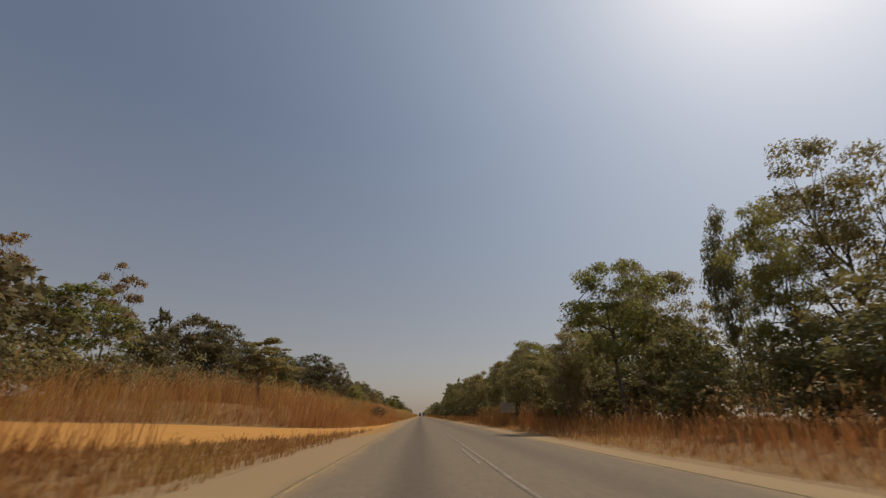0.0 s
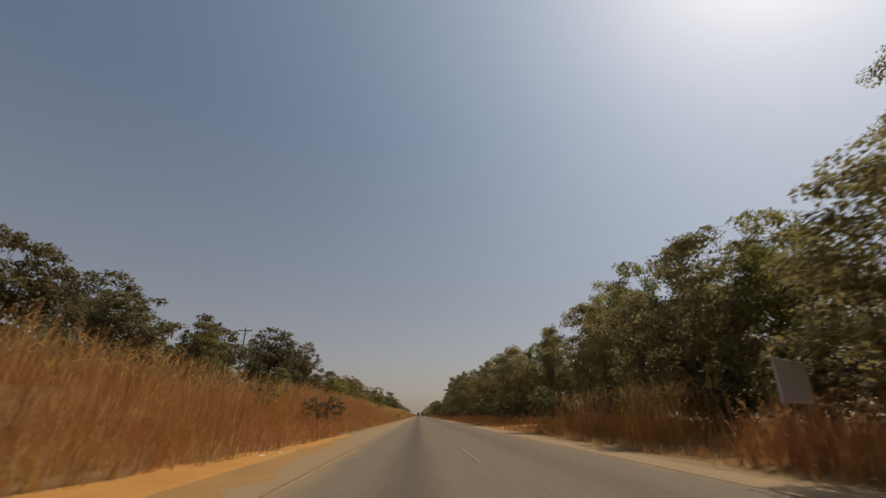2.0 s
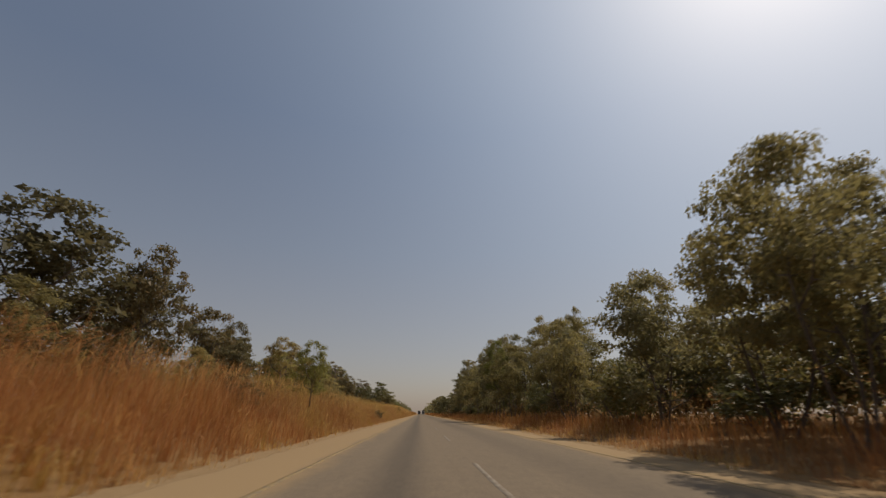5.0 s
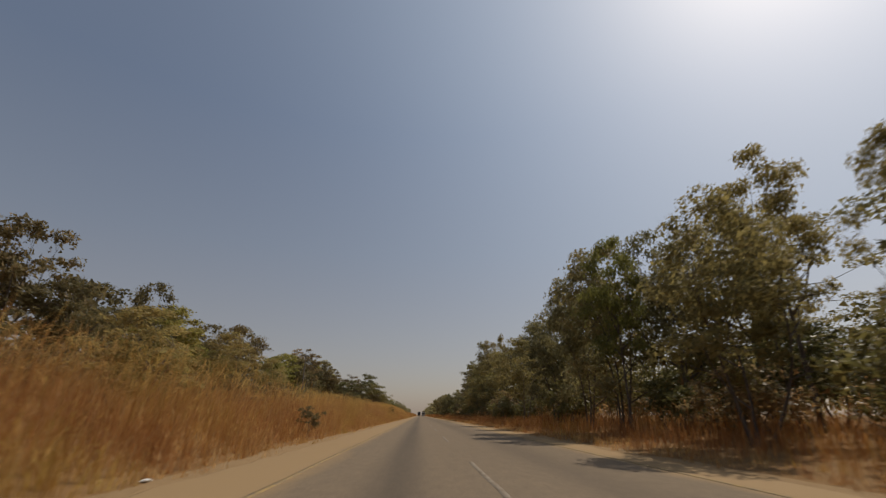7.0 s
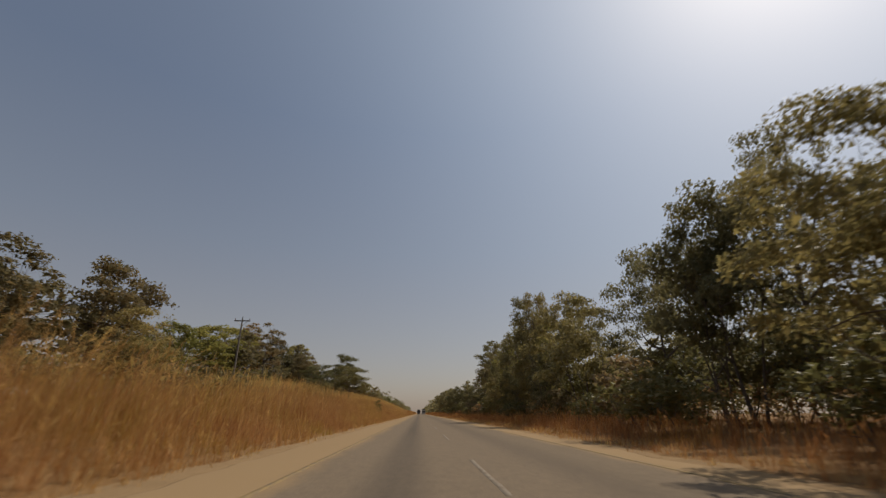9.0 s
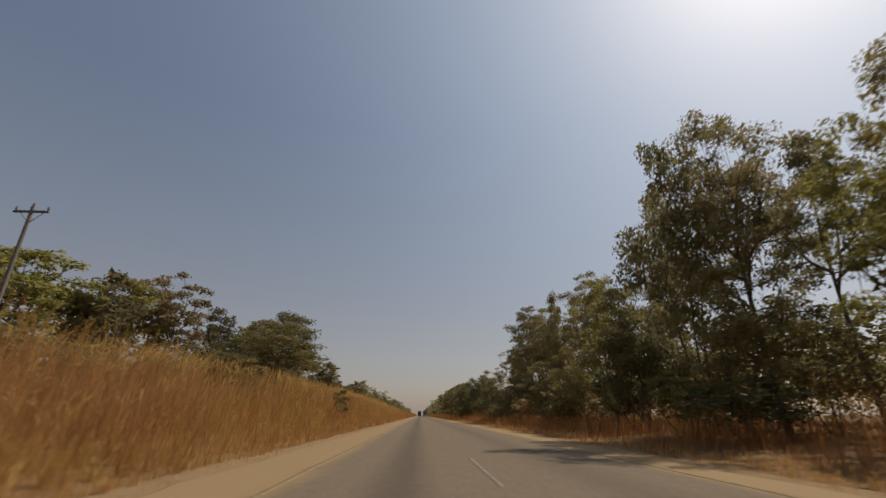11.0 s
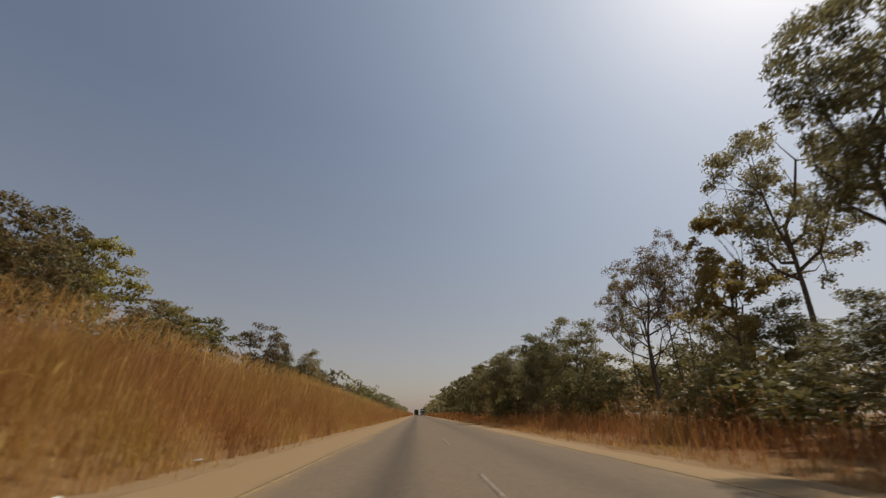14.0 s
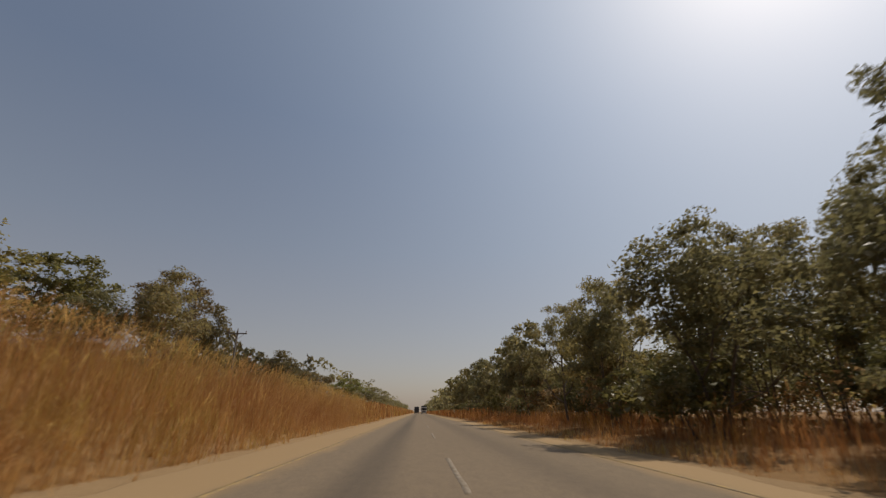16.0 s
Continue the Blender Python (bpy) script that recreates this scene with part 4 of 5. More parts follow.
def leafy_mass(kind, rows, mat, label):
    """Bushes too deep in the wood to be told apart, grown into one another: leaves only, as one object."""
    root, h, r0 = KINDS[kind]
    me = next(c.data for c in root.children if c.name.startswith("crown"))
    co, tri = np.empty(len(me.vertices) * 3), np.empty(len(me.loops), np.int32)
    me.vertices.foreach_get("co", co)
    me.loops.foreach_get("vertex_index", tri)
    co, tri = co.reshape(-1, 3), tri.reshape(-1, 3)
    vs, ts = [], []
    for k, (x, y, top, radius) in enumerate(rows):
        a, z = rng.uniform(0, 6.28), float(ground_z(x, y))
        p = co * np.array([radius / r0, radius / r0, (top - z) / h])
        vs.append(np.stack([x + p[:, 0] * math.cos(a) - p[:, 1] * math.sin(a), y + p[:, 0] * math.sin(a) + p[:, 1] * math.cos(a), z + p[:, 2]], 1))
        ts.append(tri + k * len(co))
    tagged(new("undergrowth", mesh_np("undergrowth", np.concatenate(vs), None, np.concatenate(ts), mat)), label, "undergrowth", "", "stuff")


rows = []
for y in np.arange(16, 410, 4.0):
    x, yy = 23.8 + rng.uniform(-1.6, 1.6), y + rng.uniform(-1.2, 1.2)
    if not in_track(np.array(x), np.array(yy)) and not 262 < y < 288:
        rows.append((x, yy, rng.uniform(5.0, 7.5), rng.uniform(2.8, 3.6)))
leafy_mass("scrub_tall", rows, LEAF_DEEP_SHADED, "bushes that close the wood behind the stems, darkened for shade")
rows = []
for y in np.arange(-8, 400, 5.5):
    for x0, lo, hi in ((-26, 4.0, 6.5), (-33, 5.5, 8.0)):
        x, yy = x0 + rng.uniform(-3, 3), y + rng.uniform(-3, 3)
        if not in_track(np.array(x), np.array(yy)):
            rows.append((x, yy, rng.uniform(lo, hi), rng.uniform(2.4, 3.4)))
leafy_mass("scrub", rows, LEAF_WOOD_SHADED, "brown-green bushes along the wood's edge beyond the grass")
for x, y, top, r in ((-6.2, 71.0, 2.3, 1.05), (-6.6, 66.4, 2.1, 0.85), (-4.8, 149.3, 1.4, 0.7), (-6.4, 239.0, 3.0, 0.95), (-8.2, 113, 2.8, 0.9), (-9.2, 64.5, 3.0, 0.9), (-12, 160, 3.4, 1.6), (-15, 176, 4.2, 2.0)):
    plant("shrub_green" if 200 < y < 260 else "shrub", x, y, top, r, "shrubs in the grass")

for kind, (root, _, _) in KINDS.items():
    if kind not in used:
        for ob in list(root.children) + [root]:
            bpy.data.objects.remove(ob)

KINDS["red"] = tree_kind("shrub", 41, 3.0, 0.9, 0.5, 9, 700, 0.06, 0.34, LEAF_RED, 0.7, 2, far=True, label="shrub with flame-red leaves at the wood's edge")
tagged(KINDS["red"][0], "", "shrub")
plant("red", 14.3, 78.6, 3.0, 0.95, "", 0)


def fallen_trunk(x, y, length, thick, lift, turn, label):
    """A bleached dead trunk that lies on the stubs of its limbs."""
    r = np.random.default_rng(int(y * 10))
    root = new("fallen_trunk")
    root.matrix_basis = pose(x, y, float(ground_z(x, y)), 0, 0, turn)
    u = np.linspace(-0.5, 0.5, 7)
    line = np.stack([u * length, 0.06 * np.sin(u * 5), lift + 0.10 * u * length + 0.03 * np.sin(u * 9)], 1)
    vs, qs = [], []
    tube(line, thick * (0.95 - 0.35 * (u + 0.5)), 9, vs, qs)
    ob = new("trunk", mesh_np("trunk", np.concatenate(vs), np.concatenate(qs), None, DEAD_WOOD, True))
    ob.parent = root
    for k in (1, 3, 5):
        p = line[k]
        vs, qs = [], []
        side = float(r.uniform(-0.35, 0.35))
        tube([p, p * np.array([1, 1, 0.5]) + np.array([0.05, side * 0.6, 0]), np.array([p[0] + 0.12, p[1] + side, -0.15])], [thick * 0.45, thick * 0.35, thick * 0.25], 6, vs, qs)
        ob = new("limb", mesh_np("limb", np.concatenate(vs), np.concatenate(qs), None, DEAD_WOOD, True))
        ob.parent = root
    return tagged(root, label, "log", "fallen trunks beside the track")


fallen_trunk(13.9, 84.3, 2.9, 0.11, 0.62, 3, "bleached fallen trunk lying on its limb stubs")
fallen_trunk(9.9, 73.6, 1.1, 0.13, 0.16, 12, "short pale log beside the sandy track")

# woods far down the road, past what can be told apart
fr = np.random.default_rng(5)
cen, rad = [], []
for y in np.arange(425, 1500, 7):
    for x, top in ((-26 - fr.uniform(0, 6), fr.uniform(14.5, 18.5)), (-44 - fr.uniform(0, 10), fr.uniform(14, 19)), (13.0 + fr.uniform(0, 3), fr.uniform(10, 13.5)), (21 + fr.uniform(0, 8), fr.uniform(10, 14))):
        for _ in range(5):
            rr = fr.uniform(1.6, 2.6)
            cen.append((x + fr.normal() * 1.8, y + fr.normal() * 2, fr.uniform(1.2, top - rr * 0.8))); rad.append(rr)
lv, lt = leaf_cloud(fr, cen, rad, 44000, 0.8, 0.8, 0.55, True)
tagged(new("far_woods", mesh_np("far_woods", lv, None, lt, LEAF_DARK)), "distant dark green woods along both sides of the road", "woods", "", "stuff")

cen, rad = [], []
for y in np.arange(-20, 430, 4.5):
    open_gap = 258 < y < 294
    for x0, w, lo, hi, many in ((22.5, 1.2, 4.6, 7.2, 7), (29, 4, 7.5, 11.5, 12), (-50, 7, 12.5, 17.5, 12), (-25.5, 3, 3.6, 5.6, 12), (-30, 4, 4.6, 7.4, 12), (-35, 4, 8.0, 11.0, 12)):
        x, yy, top = x0 + fr.uniform(-w, w), y + fr.uniform(-2, 2), fr.uniform(lo, hi)
        if open_gap and x0 > 0:
            continue
        if in_track(np.array(x), np.array(yy)):
            continue
        for k in range(many):
            rr, a = fr.uniform(0.8, 1.3), fr.uniform(0, 6.28)
            out = fr.uniform(0, 1) ** 0.6 * (2.9 if top > 6 else 2.1)
            cen.append((x + math.cos(a) * out, yy + math.sin(a) * out, float(ground_z(x, yy)) * 0.7 + max(0.8, (top - rr * 0.8) * (1 - 0.10 * out) * fr.uniform(0.25, 1.0)))); rad.append(rr)
lv, lt = leaf_cloud(fr, cen, rad, 135000, 0.18, 0.85, 0.35, True)
tagged(new("far_woods", mesh_np("far_woods", lv, None, lt, LEAF_OLIVE)), "mixed green and brown trees filling the wood behind the first row", "woods", "", "stuff")

cen, rad = [], []
for y in np.arange(-40, 430, 6.5):
    for x0, x1, lo, hi in ((-85, -58, 9, 16), (36, 60, 7, 11)):
        x, top = fr.uniform(x0, x1), fr.uniform(lo, hi)
        for _ in range(5):
            rr = fr.uniform(1.5, 2.4)
            cen.append((x + fr.normal() * 2.2, y + fr.normal() * 2, fr.uniform(1.4, top - rr * 0.8))); rad.append(rr)
for y in np.arange(-20, 430, 2.2):
    for x0, x1, hi in ((30, 40, 4.0), (-58, -38, 5.0)):
        cen.append((fr.uniform(x0, x1), y + fr.normal() * 1.2, fr.uniform(0.9, hi) + (0.6 if x0 > 0 else 1.8))); rad.append(fr.uniform(1.1, 1.9))
lv, lt = leaf_cloud(fr, cen, rad, 80000, 0.30, 0.8, 0.55, True)
tagged(new("far_woods", mesh_np("far_woods", lv, None, lt, LEAF_OLIVE)), "deep woodland behind the roadside trees", "woods", "", "stuff")

cen, rad = [], []
for y in np.arange(-20, 430, 1.1):
    for x0, x1, hi in ((20, 25, 2.4), (24, 31, 3.6), (29, 36, 4.6)):
        x = fr.uniform(x0, x1)
        if not in_track(np.array(x), np.array(y)):
            cen.append((x, y + fr.normal() * 0.8, float(ground_z(x, y)) + fr.uniform(0.5, hi))); rad.append(fr.uniform(0.9, 1.5))
lv, lt = leaf_cloud(fr, cen, rad, 55000, 0.19, 0.9, 0.2, True)
tagged(new("undergrowth", mesh_np("undergrowth", lv, None, lt, LEAF_DEEP_SHADED)), "dense green bushes deep between the tree stems, darkened for shade", "undergrowth", "", "stuff")

cen, rad = [], []
for y in np.arange(-8, 400, 0.9):
    for x0, x1, hi in ((12.0, 16, 1.5), (15, 21, 2.2), (18, 28, 3.2), (22, 30, 2.2)):
        x = fr.uniform(x0, x1)
        if not in_track(np.array(x), np.array(y)):
            cen.append((x, y + fr.normal() * 0.6, float(ground_z(x, y)) + fr.uniform(0.3, hi))); rad.append(fr.uniform(0.5, 0.95) * (1 if x < 18 else 1.5))
lv, lt = leaf_cloud(fr, cen, rad, 90000, 0.105, 0.9, 0.2, True)
tagged(new("undergrowth", mesh_np("undergrowth", lv, None, lt, LEAF_BROWN)), "tangled dry brown undergrowth between the tree stems", "undergrowth", "", "stuff")


# ---------------------------------------------------------------- grass
def blades(r, x, y, h, w, lean, plume):
    """Ribbons with a bend, most of them blown the same way; a share of them are tall stalks with a feathery head. The last two: which faces belong to heads."""
    n = len(x)
    z = ground_z(x, y) - 0.03
    a = r.uniform(0, 6.28, n)
    face = np.stack([np.cos(a), np.sin(a), 0 * a], 1)
    la = np.where(r.random(n) < 0.62, r.normal(0.6, 0.8, n), r.uniform(0, 6.28, n))
    ld = np.stack([np.cos(la), np.sin(la), 0 * la], 1) * np.minimum(lean * h * r.uniform(0.3, 1.0, n), 1.3)[:, None]
    base = np.stack([x, y, z], 1)
    up = np.array([0, 0, 1.0])
    mid = base + up * (h * 0.55)[:, None] + ld * 0.3
    tip = base + up * (h * (0.98 - lean * 0.42))[:, None] + ld
    s = plume
    ww = w[:, None]
    V, Q, T = [], [], []
    b = ~s
    v = np.stack([base[b] - face[b] * ww[b] * 0.5, base[b] + face[b] * ww[b] * 0.5, mid[b] + face[b] * ww[b] * 0.45, mid[b] - face[b] * ww[b] * 0.45, tip[b]], 1)
    i = np.arange(b.sum())[:, None] * 5
    V.append(v.reshape(-1, 3)); Q.append(i + np.array([[0, 1, 2, 3]])); T.append(i + np.array([[3, 2, 4]]))
    o = len(V[0])
    neck = base[s] + up * (h[s] * 0.70)[:, None] + ld[s] * 0.42
    head = base[s] + up * (h[s] * (0.86 - lean[s] * 0.15))[:, None] + ld[s] * 0.72
    tip[s] = head + (head - neck) * 0.75 - up * (lean[s] * h[s] * 0.05)[:, None]
    v = np.stack([base[s] - face[s] * ww[s] * 0.25, base[s] + face[s] * ww[s] * 0.25, neck + face[s] * ww[s] * 0.2, neck - face[s] * ww[s] * 0.2,
                  head + face[s] * ww[s] * 0.7, head - face[s] * ww[s] * 0.7, tip[s]], 1)
    i = np.arange(s.sum())[:, None] * 7 + o
    V.append(v.reshape(-1, 3)); Q.append(i + np.array([[0, 1, 2, 3]])); Q.append(i + np.array([[3, 2, 4, 5]])); T.append(i + np.array([[5, 4, 6]]))
    heads = np.concatenate([np.full(len(k), j, np.int32) for k, j in ((Q[0], 0), (Q[1], 0), (Q[2], 1), (T[0], 0), (T[1], 1))])
    return np.concatenate(V), np.concatenate(Q), np.concatenate(T), heads


def grass(name, seed, count, xr, yr, height, width, mat, label, plume=0.35, keep=None, lean=0.3, ramp_at=None, heads=None, climb=2.5):
    """Grass between xr and yr; ramp_at: the x from which it climbs, outwards and over climb metres, to its full height; heads: what the feathery heads look like."""
    r = np.random.default_rng(seed)
    x, y = r.uniform(*xr, count), r.uniform(*yr, count)
    # clumps: pull the stalks together round tuft centres
    cx, cy = np.round(x / 0.7) * 0.7, np.round(y / 0.7) * 0.7
    pull = r.uniform(0, 0.85, count)
    jx, jy = 0.25 * np.sin(cx * 91.7 + cy * 37.1), 0.25 * np.sin(cx * 17.3 - cy * 53.9)
    x, y = x + (cx + jx - x) * pull, y + (cy + jy - y) * pull
    ok = ~in_track(np.where((x < 0) & (y > 34), x - 0.5, x), y)
    if keep is not None:
        ok &= keep(x, y)
    x, y, cx, cy = x[ok], y[ok], cx[ok], cy[ok]
    n = len(x)
    patch = 1 + 0.27 * wave(x, y, 8, seed + 1) + 0.25 * wave(x, y, 2.4, seed + 2) + 0.26 * np.sin(cx * 71.3 + cy * 29.9)
    if ramp_at is not None:
        far = climb * (np.interp(y, [0, 50, 68, 110], [2.5, 2.2, 1.1, 1.0]) if xr[0] < 0 else 1.0)
        patch = patch * (0.24 + 0.76 * np.clip(np.abs(x - ramp_at) / far, 0, 1))
    if xr[0] < 0:
        patch = patch * np.interp(y, [0, 46, 62, 70, 90, 148, 158, 172, 185, 230, 262, 280, 320], [0.95, 0.9, 1.08, 1.28, 1.2, 1.08, 0.9, 0.9, 0.98, 1.1, 1.32, 1.34, 1.28])
        for sx, sy in ((-6.4, 71.0), (-6.6, 66.4), (-4.8, 149.3), (-6.4, 239.0), (-7.4, 124.2)):
            near = np.clip((x - sx + 0.5) / 0.8, 0, 1) * np.clip((y - sy + 6.5) / 2, 0, 1) * np.clip((sy + 1.2 - y) / 0.8, 0, 1)
            patch = patch * (1 - 0.55 * near)
    h = height * np.clip(patch, 0.25, 1.7) * r.uniform(0.56, 1.06, n)
    s = r.random(n) < plume
    h = np.where(s, h * 1.15, h * 0.85)
    h = np.minimum(h, height * 1.15 + r.uniform(-0.3, 0.1, n))
    w = width * r.uniform(0.6, 1.4, n)
    V, Q, T, which = blades(r, x, y, h, w, r.uniform(0.08, lean, n), s)
    me = mesh_np(name, V, Q, T, mat)
    if heads is not None:
        me.materials.append(heads)
        me.polygons.foreach_set("material_index", which)
    return tagged(new(name, me), label, "grass", "", "stuff")


def left_edge(x, y):
    return x < -4.05 + 0.3 * wave(y, y * 0, 5, 41) + 0.15 * wave(y, y * 0, 1.5, 42) - 3.2 * np.clip((34 - y) / 8, 0, 1)


def right_edge(x, y):
    return (x > 6.75 + 0.28 * wave(y, y * 0, 6, 43) + 0.15 * wave(y, y * 0, 1.5, 44)) & (wave(x, y, 8, 45) > -0.75)


grass("tall_grass", 51, 43000, (-9.4, -4.0), (-6, 113), 2.8, 0.0107, STRAW, "tall red-brown dry grass with feathery heads", 0.30, left_edge, 0.95, -4.1, HEAD_RUST, 3.6)
grass("tall_grass", 51, 85000, (-9.4, -4.0), (110, 348), 2.8, 0.0107, STRAW_GOLD, "tall golden dry grass with feathery heads", 0.30, left_edge, 0.95, -4.1, HEAD_GOLD, 3.6)
grass("tall_grass", 62, 17000, (-9.0, -4.5), (-6, 348), 1.7, 0.013, STRAW_BROWN, "brown matted grass, bent and broken between the stalks", 0.05, left_edge, 1.75, -4.1)
grass("tall_grass", 52, 16500, (-26, -8.4), (-6, 113), 2.8, 0.021, STRAW, "tall red-brown dry grass in a broad strip before the trees", 0.4, left_edge, 0.8, None, HEAD_RUST)
grass("tall_grass", 52, 38000, (-26, -8.4), (110, 400), 2.8, 0.021, STRAW_GOLD, "tall golden dry grass in a broad strip before the trees", 0.4, left_edge, 0.8, None, HEAD_GOLD)
grass("tall_grass", 63, 11000, (-27, -7.2), (24, 62), 2.5, 0.019, STRAW_GOLD, "dense tall dry grass on the rise behind the sandy track", 0.35, left_edge, 0.8, None, HEAD_GOLD)
grass("short_grass", 64, 9000, (-27, -6.0), (23.5, 40), 0.75, 0.022, STRAW_GOLD, "tufty short dry grass along the edge of the sandy track", 0.15, None, 0.9)
grass("tall_grass", 53, 58000, (6.5, 10.8), (-6, 345), 1.05, 0.0107, STRAW_BROWN, "low brown dry grass below the roadside trees", 0.2, right_edge, 1.1, 6.4, HEAD_RUST)
grass("tall_grass", 54, 38000, (7.4, 14), (-6, 345), 1.7, 0.0107, STRAW_BROWN, "clumps of tall brown grass before the tree stems", 0.4, lambda x, y: (wave(x, y, 9, 61) > 0.1) & (x > 7.6), 0.75, 7.2, HEAD_RUST)
grass("tall_grass", 60, 24000, (9.5, 19), (-6, 345), 1.1, 0.03, STRAW_BROWN, "brown dry grass between the tree stems", 0.2, None, 0.8)
grass("tall_grass", 61, 9000, (7.3, 9.8), (34, 68), 2.2, 0.011, STRAW, "clumps of tall pale plumed grass before the dark bushes", 0.6, lambda x, y: (wave(x, y, 6, 71) > -0.15) & (((y > 33) & (y < 41.5)) | ((y > 48.5) & (y < 62))), 0.75, None, HEAD_GOLD)
grass("tall_grass", 65, 1500, (7.0, 8.8), (42, 47), 1.45, 0.011, STRAW_BROWN, "brown grass before the posts of the sign board", 0.3, None, 0.7, None, HEAD_RUST)
grass("tall_grass", 55, 20000, (-22, -4.3), (345, 800), 2.3, 0.12, STRAW_GOLD, "golden dry grass far down the road", 0.3)
grass("tall_grass", 56, 9000, (7.2, 12), (345, 800), 1.5, 0.10, STRAW_BROWN, "brown dry grass far down the road", 0.3)
grass("short_grass", 57, 42000, (-6.2, -3.55), (-6, 345), 0.95, 0.0135, STRAW_PALE, "short pale grass leaning over the verge", 0.12, lambda x, y: (wave(x, y, 1.7, 46) > -0.35 + (x + 4.0) * 1.2) & left_edge(x - 0.5, y), 0.95, -3.5)
grass("short_grass", 58, 26000, (-9, -3.6), (-6, 34), 0.42, 0.016, STRAW_GOLD, "short dry grass between the track and the road", 0.2, None, 0.7)
grass("short_grass", 59, 24000, (6.25, 8.0), (-6, 330), 0.42, 0.014, STRAW_PALE, "short pale grass tufts on the verge", 0.12, lambda x, y: wave(x, y, 1.7, 47) > -0.1 - (x - 6.7) * 0.8, 0.9)


# ---------------------------------------------------------------- poles, sign, vehicles, litter
def utility_pole(x, y, top):
    z = float(ground_z(x, y))
    root = new("utility_pole")
    root.location = (x, y, z)
    h = top - z
    part("pole", rod((0, 0, -0.4), (0, 0, h), 0.15, 0.10, 10), POLE_WOOD, root)
    part("crossarm", box(-1.1, 1.1, -0.06, 0.06, h - 0.42, h - 0.28, 0.01), POLE_WOOD, root)
    part("brace", rod((0, 0.08, h - 1.1), (0.7, 0.08, h - 0.42), 0.025, 0.025, 6), STEEL, root)
    part("brace", rod((0, 0.08, h - 1.1), (-0.7, 0.08, h - 0.42), 0.025, 0.025, 6), STEEL, root)
    for dx in (-1.0, 0.0, 1.0):
        hh = h - 0.28 if dx else h
        bm = rod((dx, 0, hh), (dx, 0, hh + 0.12), 0.03, 0.03, 8)
        for zz, rr in ((0.12, 0.075), (0.19, 0.06), (0.25, 0.045)):
            geo = bmesh.ops.create_cone(bm, cap_ends=True, segments=10, radius1=rr, radius2=rr * 0.7, depth=0.07)
            bmesh.ops.translate(bm, vec=(dx, 0, hh + zz), verts=geo["verts"])
        part("insulator", bm, CERAMIC, root)
    return tagged(root, "weathered wooden power pole with a crossarm above the trees", "utility pole", "power poles")


utility_pole(-30, 113.4, 15.0)
utility_pole(-25, 226.7, 13.6)
utility_pole(-20.7, 339.8, 10.0)


def sign_board():
    root = new("sign_board")
    root.matrix_basis = pose(9.0, 47.0, float(ground_z(9.0, 47.0)), 0, 0, 32)
    part("panel", box(-1.0, 1.0, -0.02, 0.02, 1.18, 2.18, 0.01), SHEET, root, "faded blank white sheet")
    for dx in (-0.75, 0.75):
        part("post", rod((dx, 0.06, -0.3), (dx, 0.06, 2.22), 0.035, 0.035, 10), STEEL, root)
    for zz in (1.4, 1.96):
        part("rail", box(-0.95, 0.95, 0.022, 0.05, zz - 0.03, zz + 0.03, 0.005), STEEL, root)
    return tagged(root, "faded white sign board on two posts in the grass", "sign")


sign_board()


def wheel(parent, x, y, r, w):
    bm = bmesh.new()
    geo = bmesh.ops.create_cone(bm, cap_ends=True, segments=20, radius1=r, radius2=r, depth=w)
    bmesh.ops.rotate(bm, matrix=Matrix.Rotation(radians(90), 3, "Y"), verts=geo["verts"])
    bmesh.ops.bevel(bm, geom=[e for e in bm.edges if e.calc_face_angle(0) > 1.0], offset=r * 0.12, segments=2, affect="EDGES")
    bmesh.ops.translate(bm, vec=(x, y, r), verts=bm.verts)
    t = part("wheel", bm, RUBBER, parent)
    side = 1 if x > 0 else -1
    part("rim", rod((x + side * w * 0.3, y, r), (x + side * (w * 0.5 + 0.01), y, r), r * 0.55, r * 0.5, 14), STEEL, t)


def lorry(x, y, turn, cab_mat, body_mat, label):
    """A box lorry; its front looks along its own -y."""
    root = new("lorry")
    root.matrix_basis = pose(x, y, road_z(x), 0, 0, turn)
    part("cab", box(-1.2, 1.2, 0.0, 2.0, 0.75, 3.0, 0.12), cab_mat, root)
    part("windscreen", box(-1.05, 1.05, -0.015, 0.02, 1.75, 2.65, 0.01), GLASS_DARK, root)
    part("grille", box(-0.8, 0.8, -0.02, 0.02, 1.0, 1.5, 0.01), DARK_PAINT, root)
    part("bumper", box(-1.22, 1.22, -0.12, 0.15, 0.4, 0.8, 0.05), STEEL, root)
    for dx in (-0.95, 0.95):
        part("headlight", rod((dx, 0.0, 0.9), (dx, -0.04, 0.9), 0.13, 0.12, 12), STEEL, root)
        part("mirror", box(dx * 1.42 - 0.1, dx * 1.42 + 0.1, 0.15, 0.22, 1.9, 2.4, 0.02), DARK_PAINT, root)
    part("cargo_box", box(-1.25, 1.25, 2.25, 9.0, 1.05, 3.7, 0.04), body_mat, root)
    part("chassis", box(-0.5, 0.5, 0.3, 8.9, 0.6, 1.04, 0.02), DARK_PAINT, root)
    for wy in (1.0, 6.4, 7.7):
        for dx in (-1.05, 1.05):
            wheel(root, dx, wy, 0.5, 0.3)
    return tagged(root, label, "truck", "vehicles far down the road")


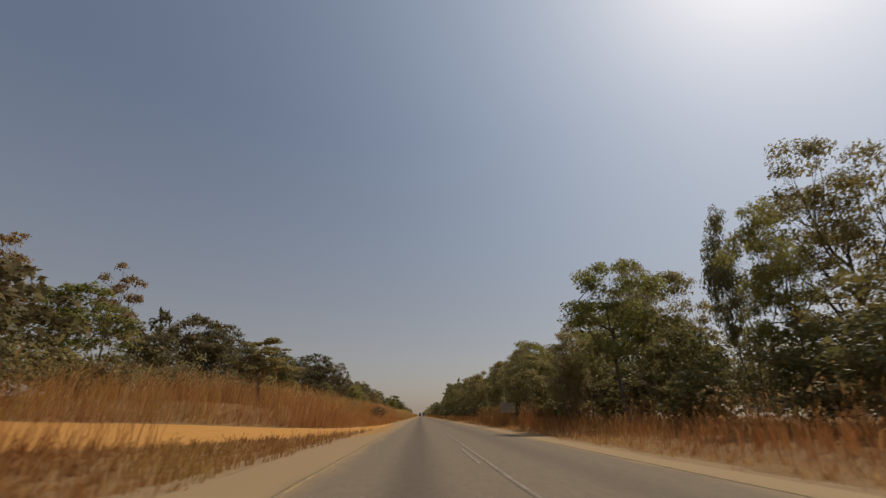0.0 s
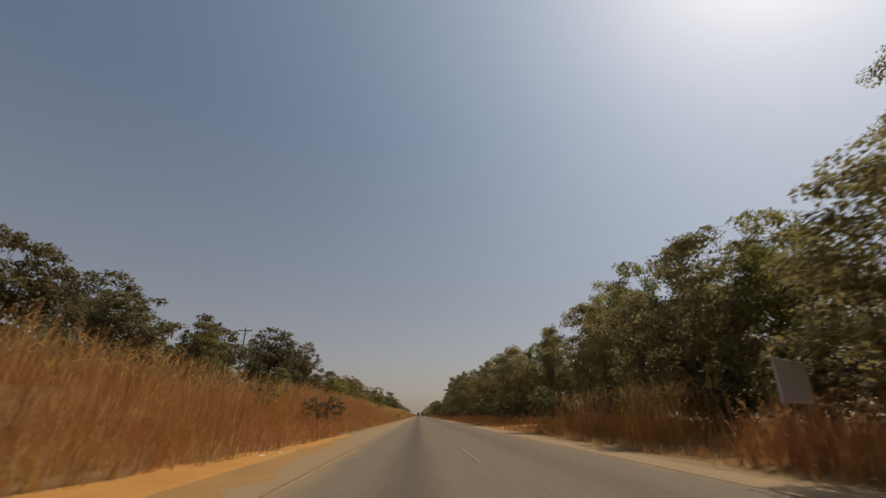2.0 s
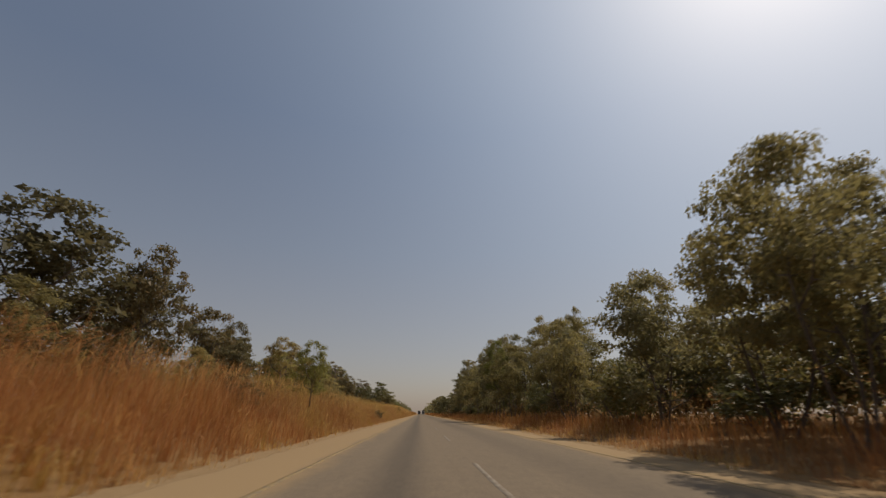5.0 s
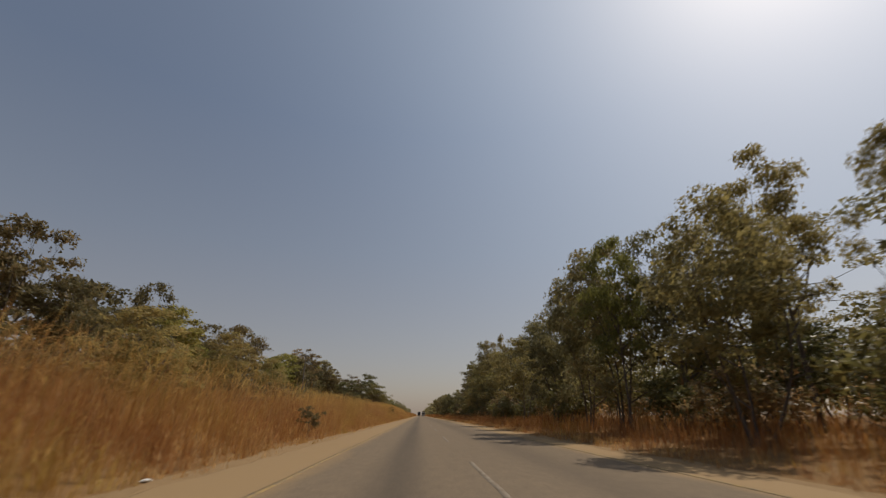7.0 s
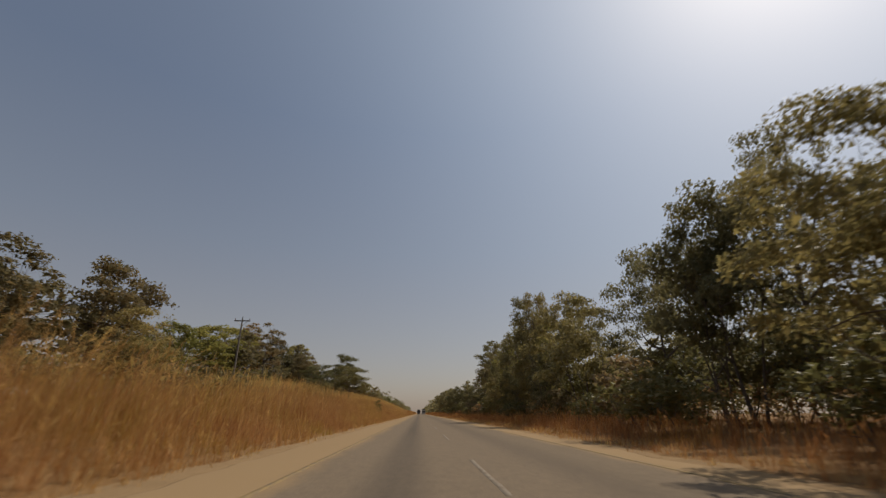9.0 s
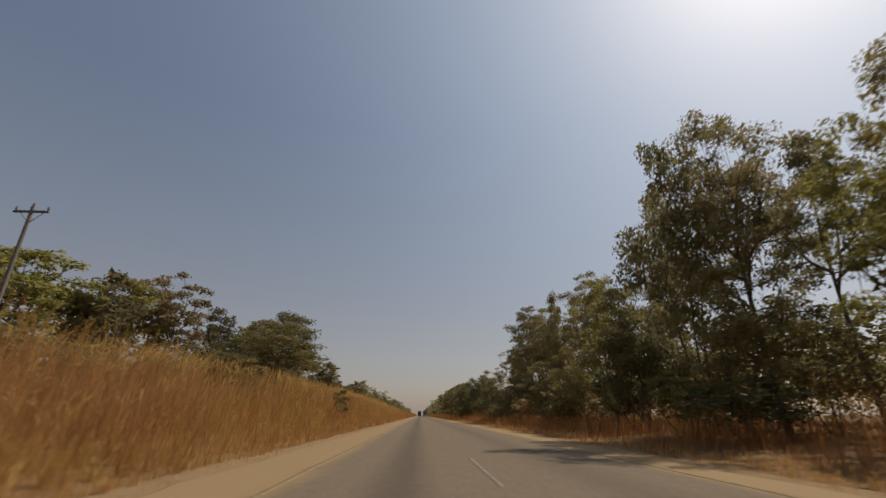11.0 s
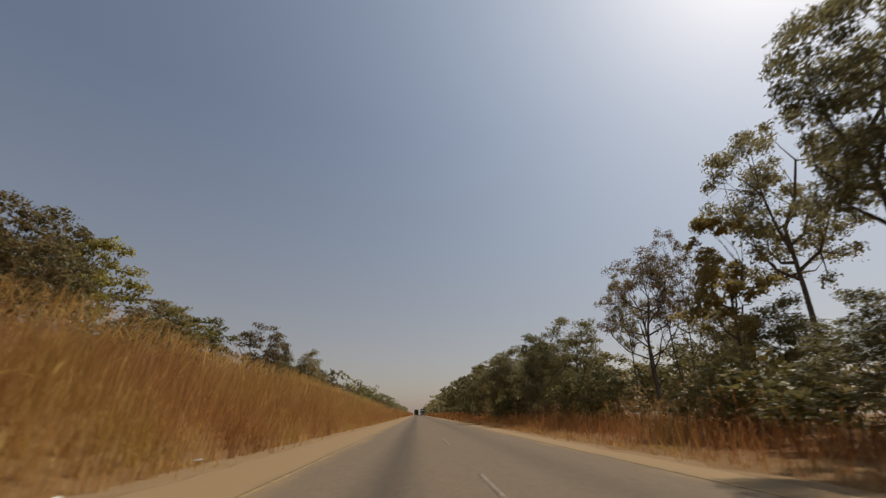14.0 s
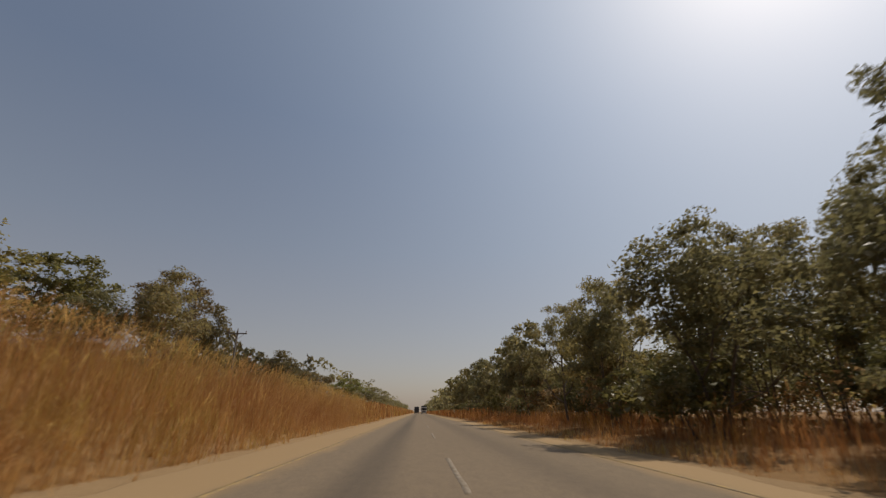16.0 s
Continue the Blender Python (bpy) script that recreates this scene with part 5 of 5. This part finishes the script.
lorry(3.5, 505, 0, CREAM_PAINT, DARK_PAINT, "cream-fronted lorry far down the oncoming lane")
lorry(-0.1, 555, 180, DARK_PAINT, DARK_PAINT, "dark lorry driving ahead far down the road")


def dry_stalk(x, y, length, turn, rise):
    """A bleached dead stalk, snapped low down and leaning out of the grass."""
    root = new("dry_stalk")
    root.matrix_basis = pose(x, y, max(float(ground_z(x, y)), -0.01), 0, 0, turn)
    knee = np.array([0.12, 0.0, 0.28 * rise])
    u = np.linspace(0, 1, 6)[:, None]
    bow = knee + u * np.array([length, 0, 0.55 * rise]) + np.sin(u * 3.1) * np.array([0, 0.03, 0.05])
    for name, pts, rad in (("stub", np.stack([np.array([0, 0, -0.06]), knee * 0.6, knee]), [0.010, 0.009, 0.008]), ("stem", bow, [0.008, 0.007, 0.006, 0.005, 0.004, 0.002])):
        vs, qs = [], []
        tube(pts, rad, 6, vs, qs)
        ob = new(name, mesh_np(name, np.concatenate(vs), np.concatenate(qs), None, DEAD_WOOD, True))
        ob.parent = root
    return tagged(root, "bleached dry stalk snapped and leaning over the verge", "stalk", "dry stalks in the grass")


for x, y, length, turn, rise in ((-4.7, 79.4, 1.1, 35, 1.0), (-4.8, 76.3, 0.9, 65, 0.3), (-4.9, 85.0, 1.0, 50, 1.5), (-4.7, 268.5, 0.8, 20, 0.6)):
    dry_stalk(x, y, length, turn, rise)


def litter(x, y, size):
    """A crumpled scrap of plastic."""
    r = np.random.default_rng(int(y))
    bm = bmesh.new()
    geo = bmesh.ops.create_icosphere(bm, subdivisions=2, radius=size)
    for v in geo["verts"]:
        v.co *= r.uniform(0.6, 1.15)
        v.co.z *= 0.4
    bmesh.ops.translate(bm, vec=(0, 0, size * 0.25), verts=bm.verts)
    ob = part("litter", bm, SHEET)
    ob.location = (x, y, max(float(ground_z(x, y)), -0.01))
    tagged(ob, "crumpled pale plastic scrap lying on the verge", "litter", "litter on the verge")


for x, y in ((-4.5, 263.6), (-4.1, 259.0), (-4.05, 135.4), (-3.75, 50.3), (-3.95, 49.4), (-5.35, 40.7), (-3.9, 86.5)):
    litter(x, y, 0.09)
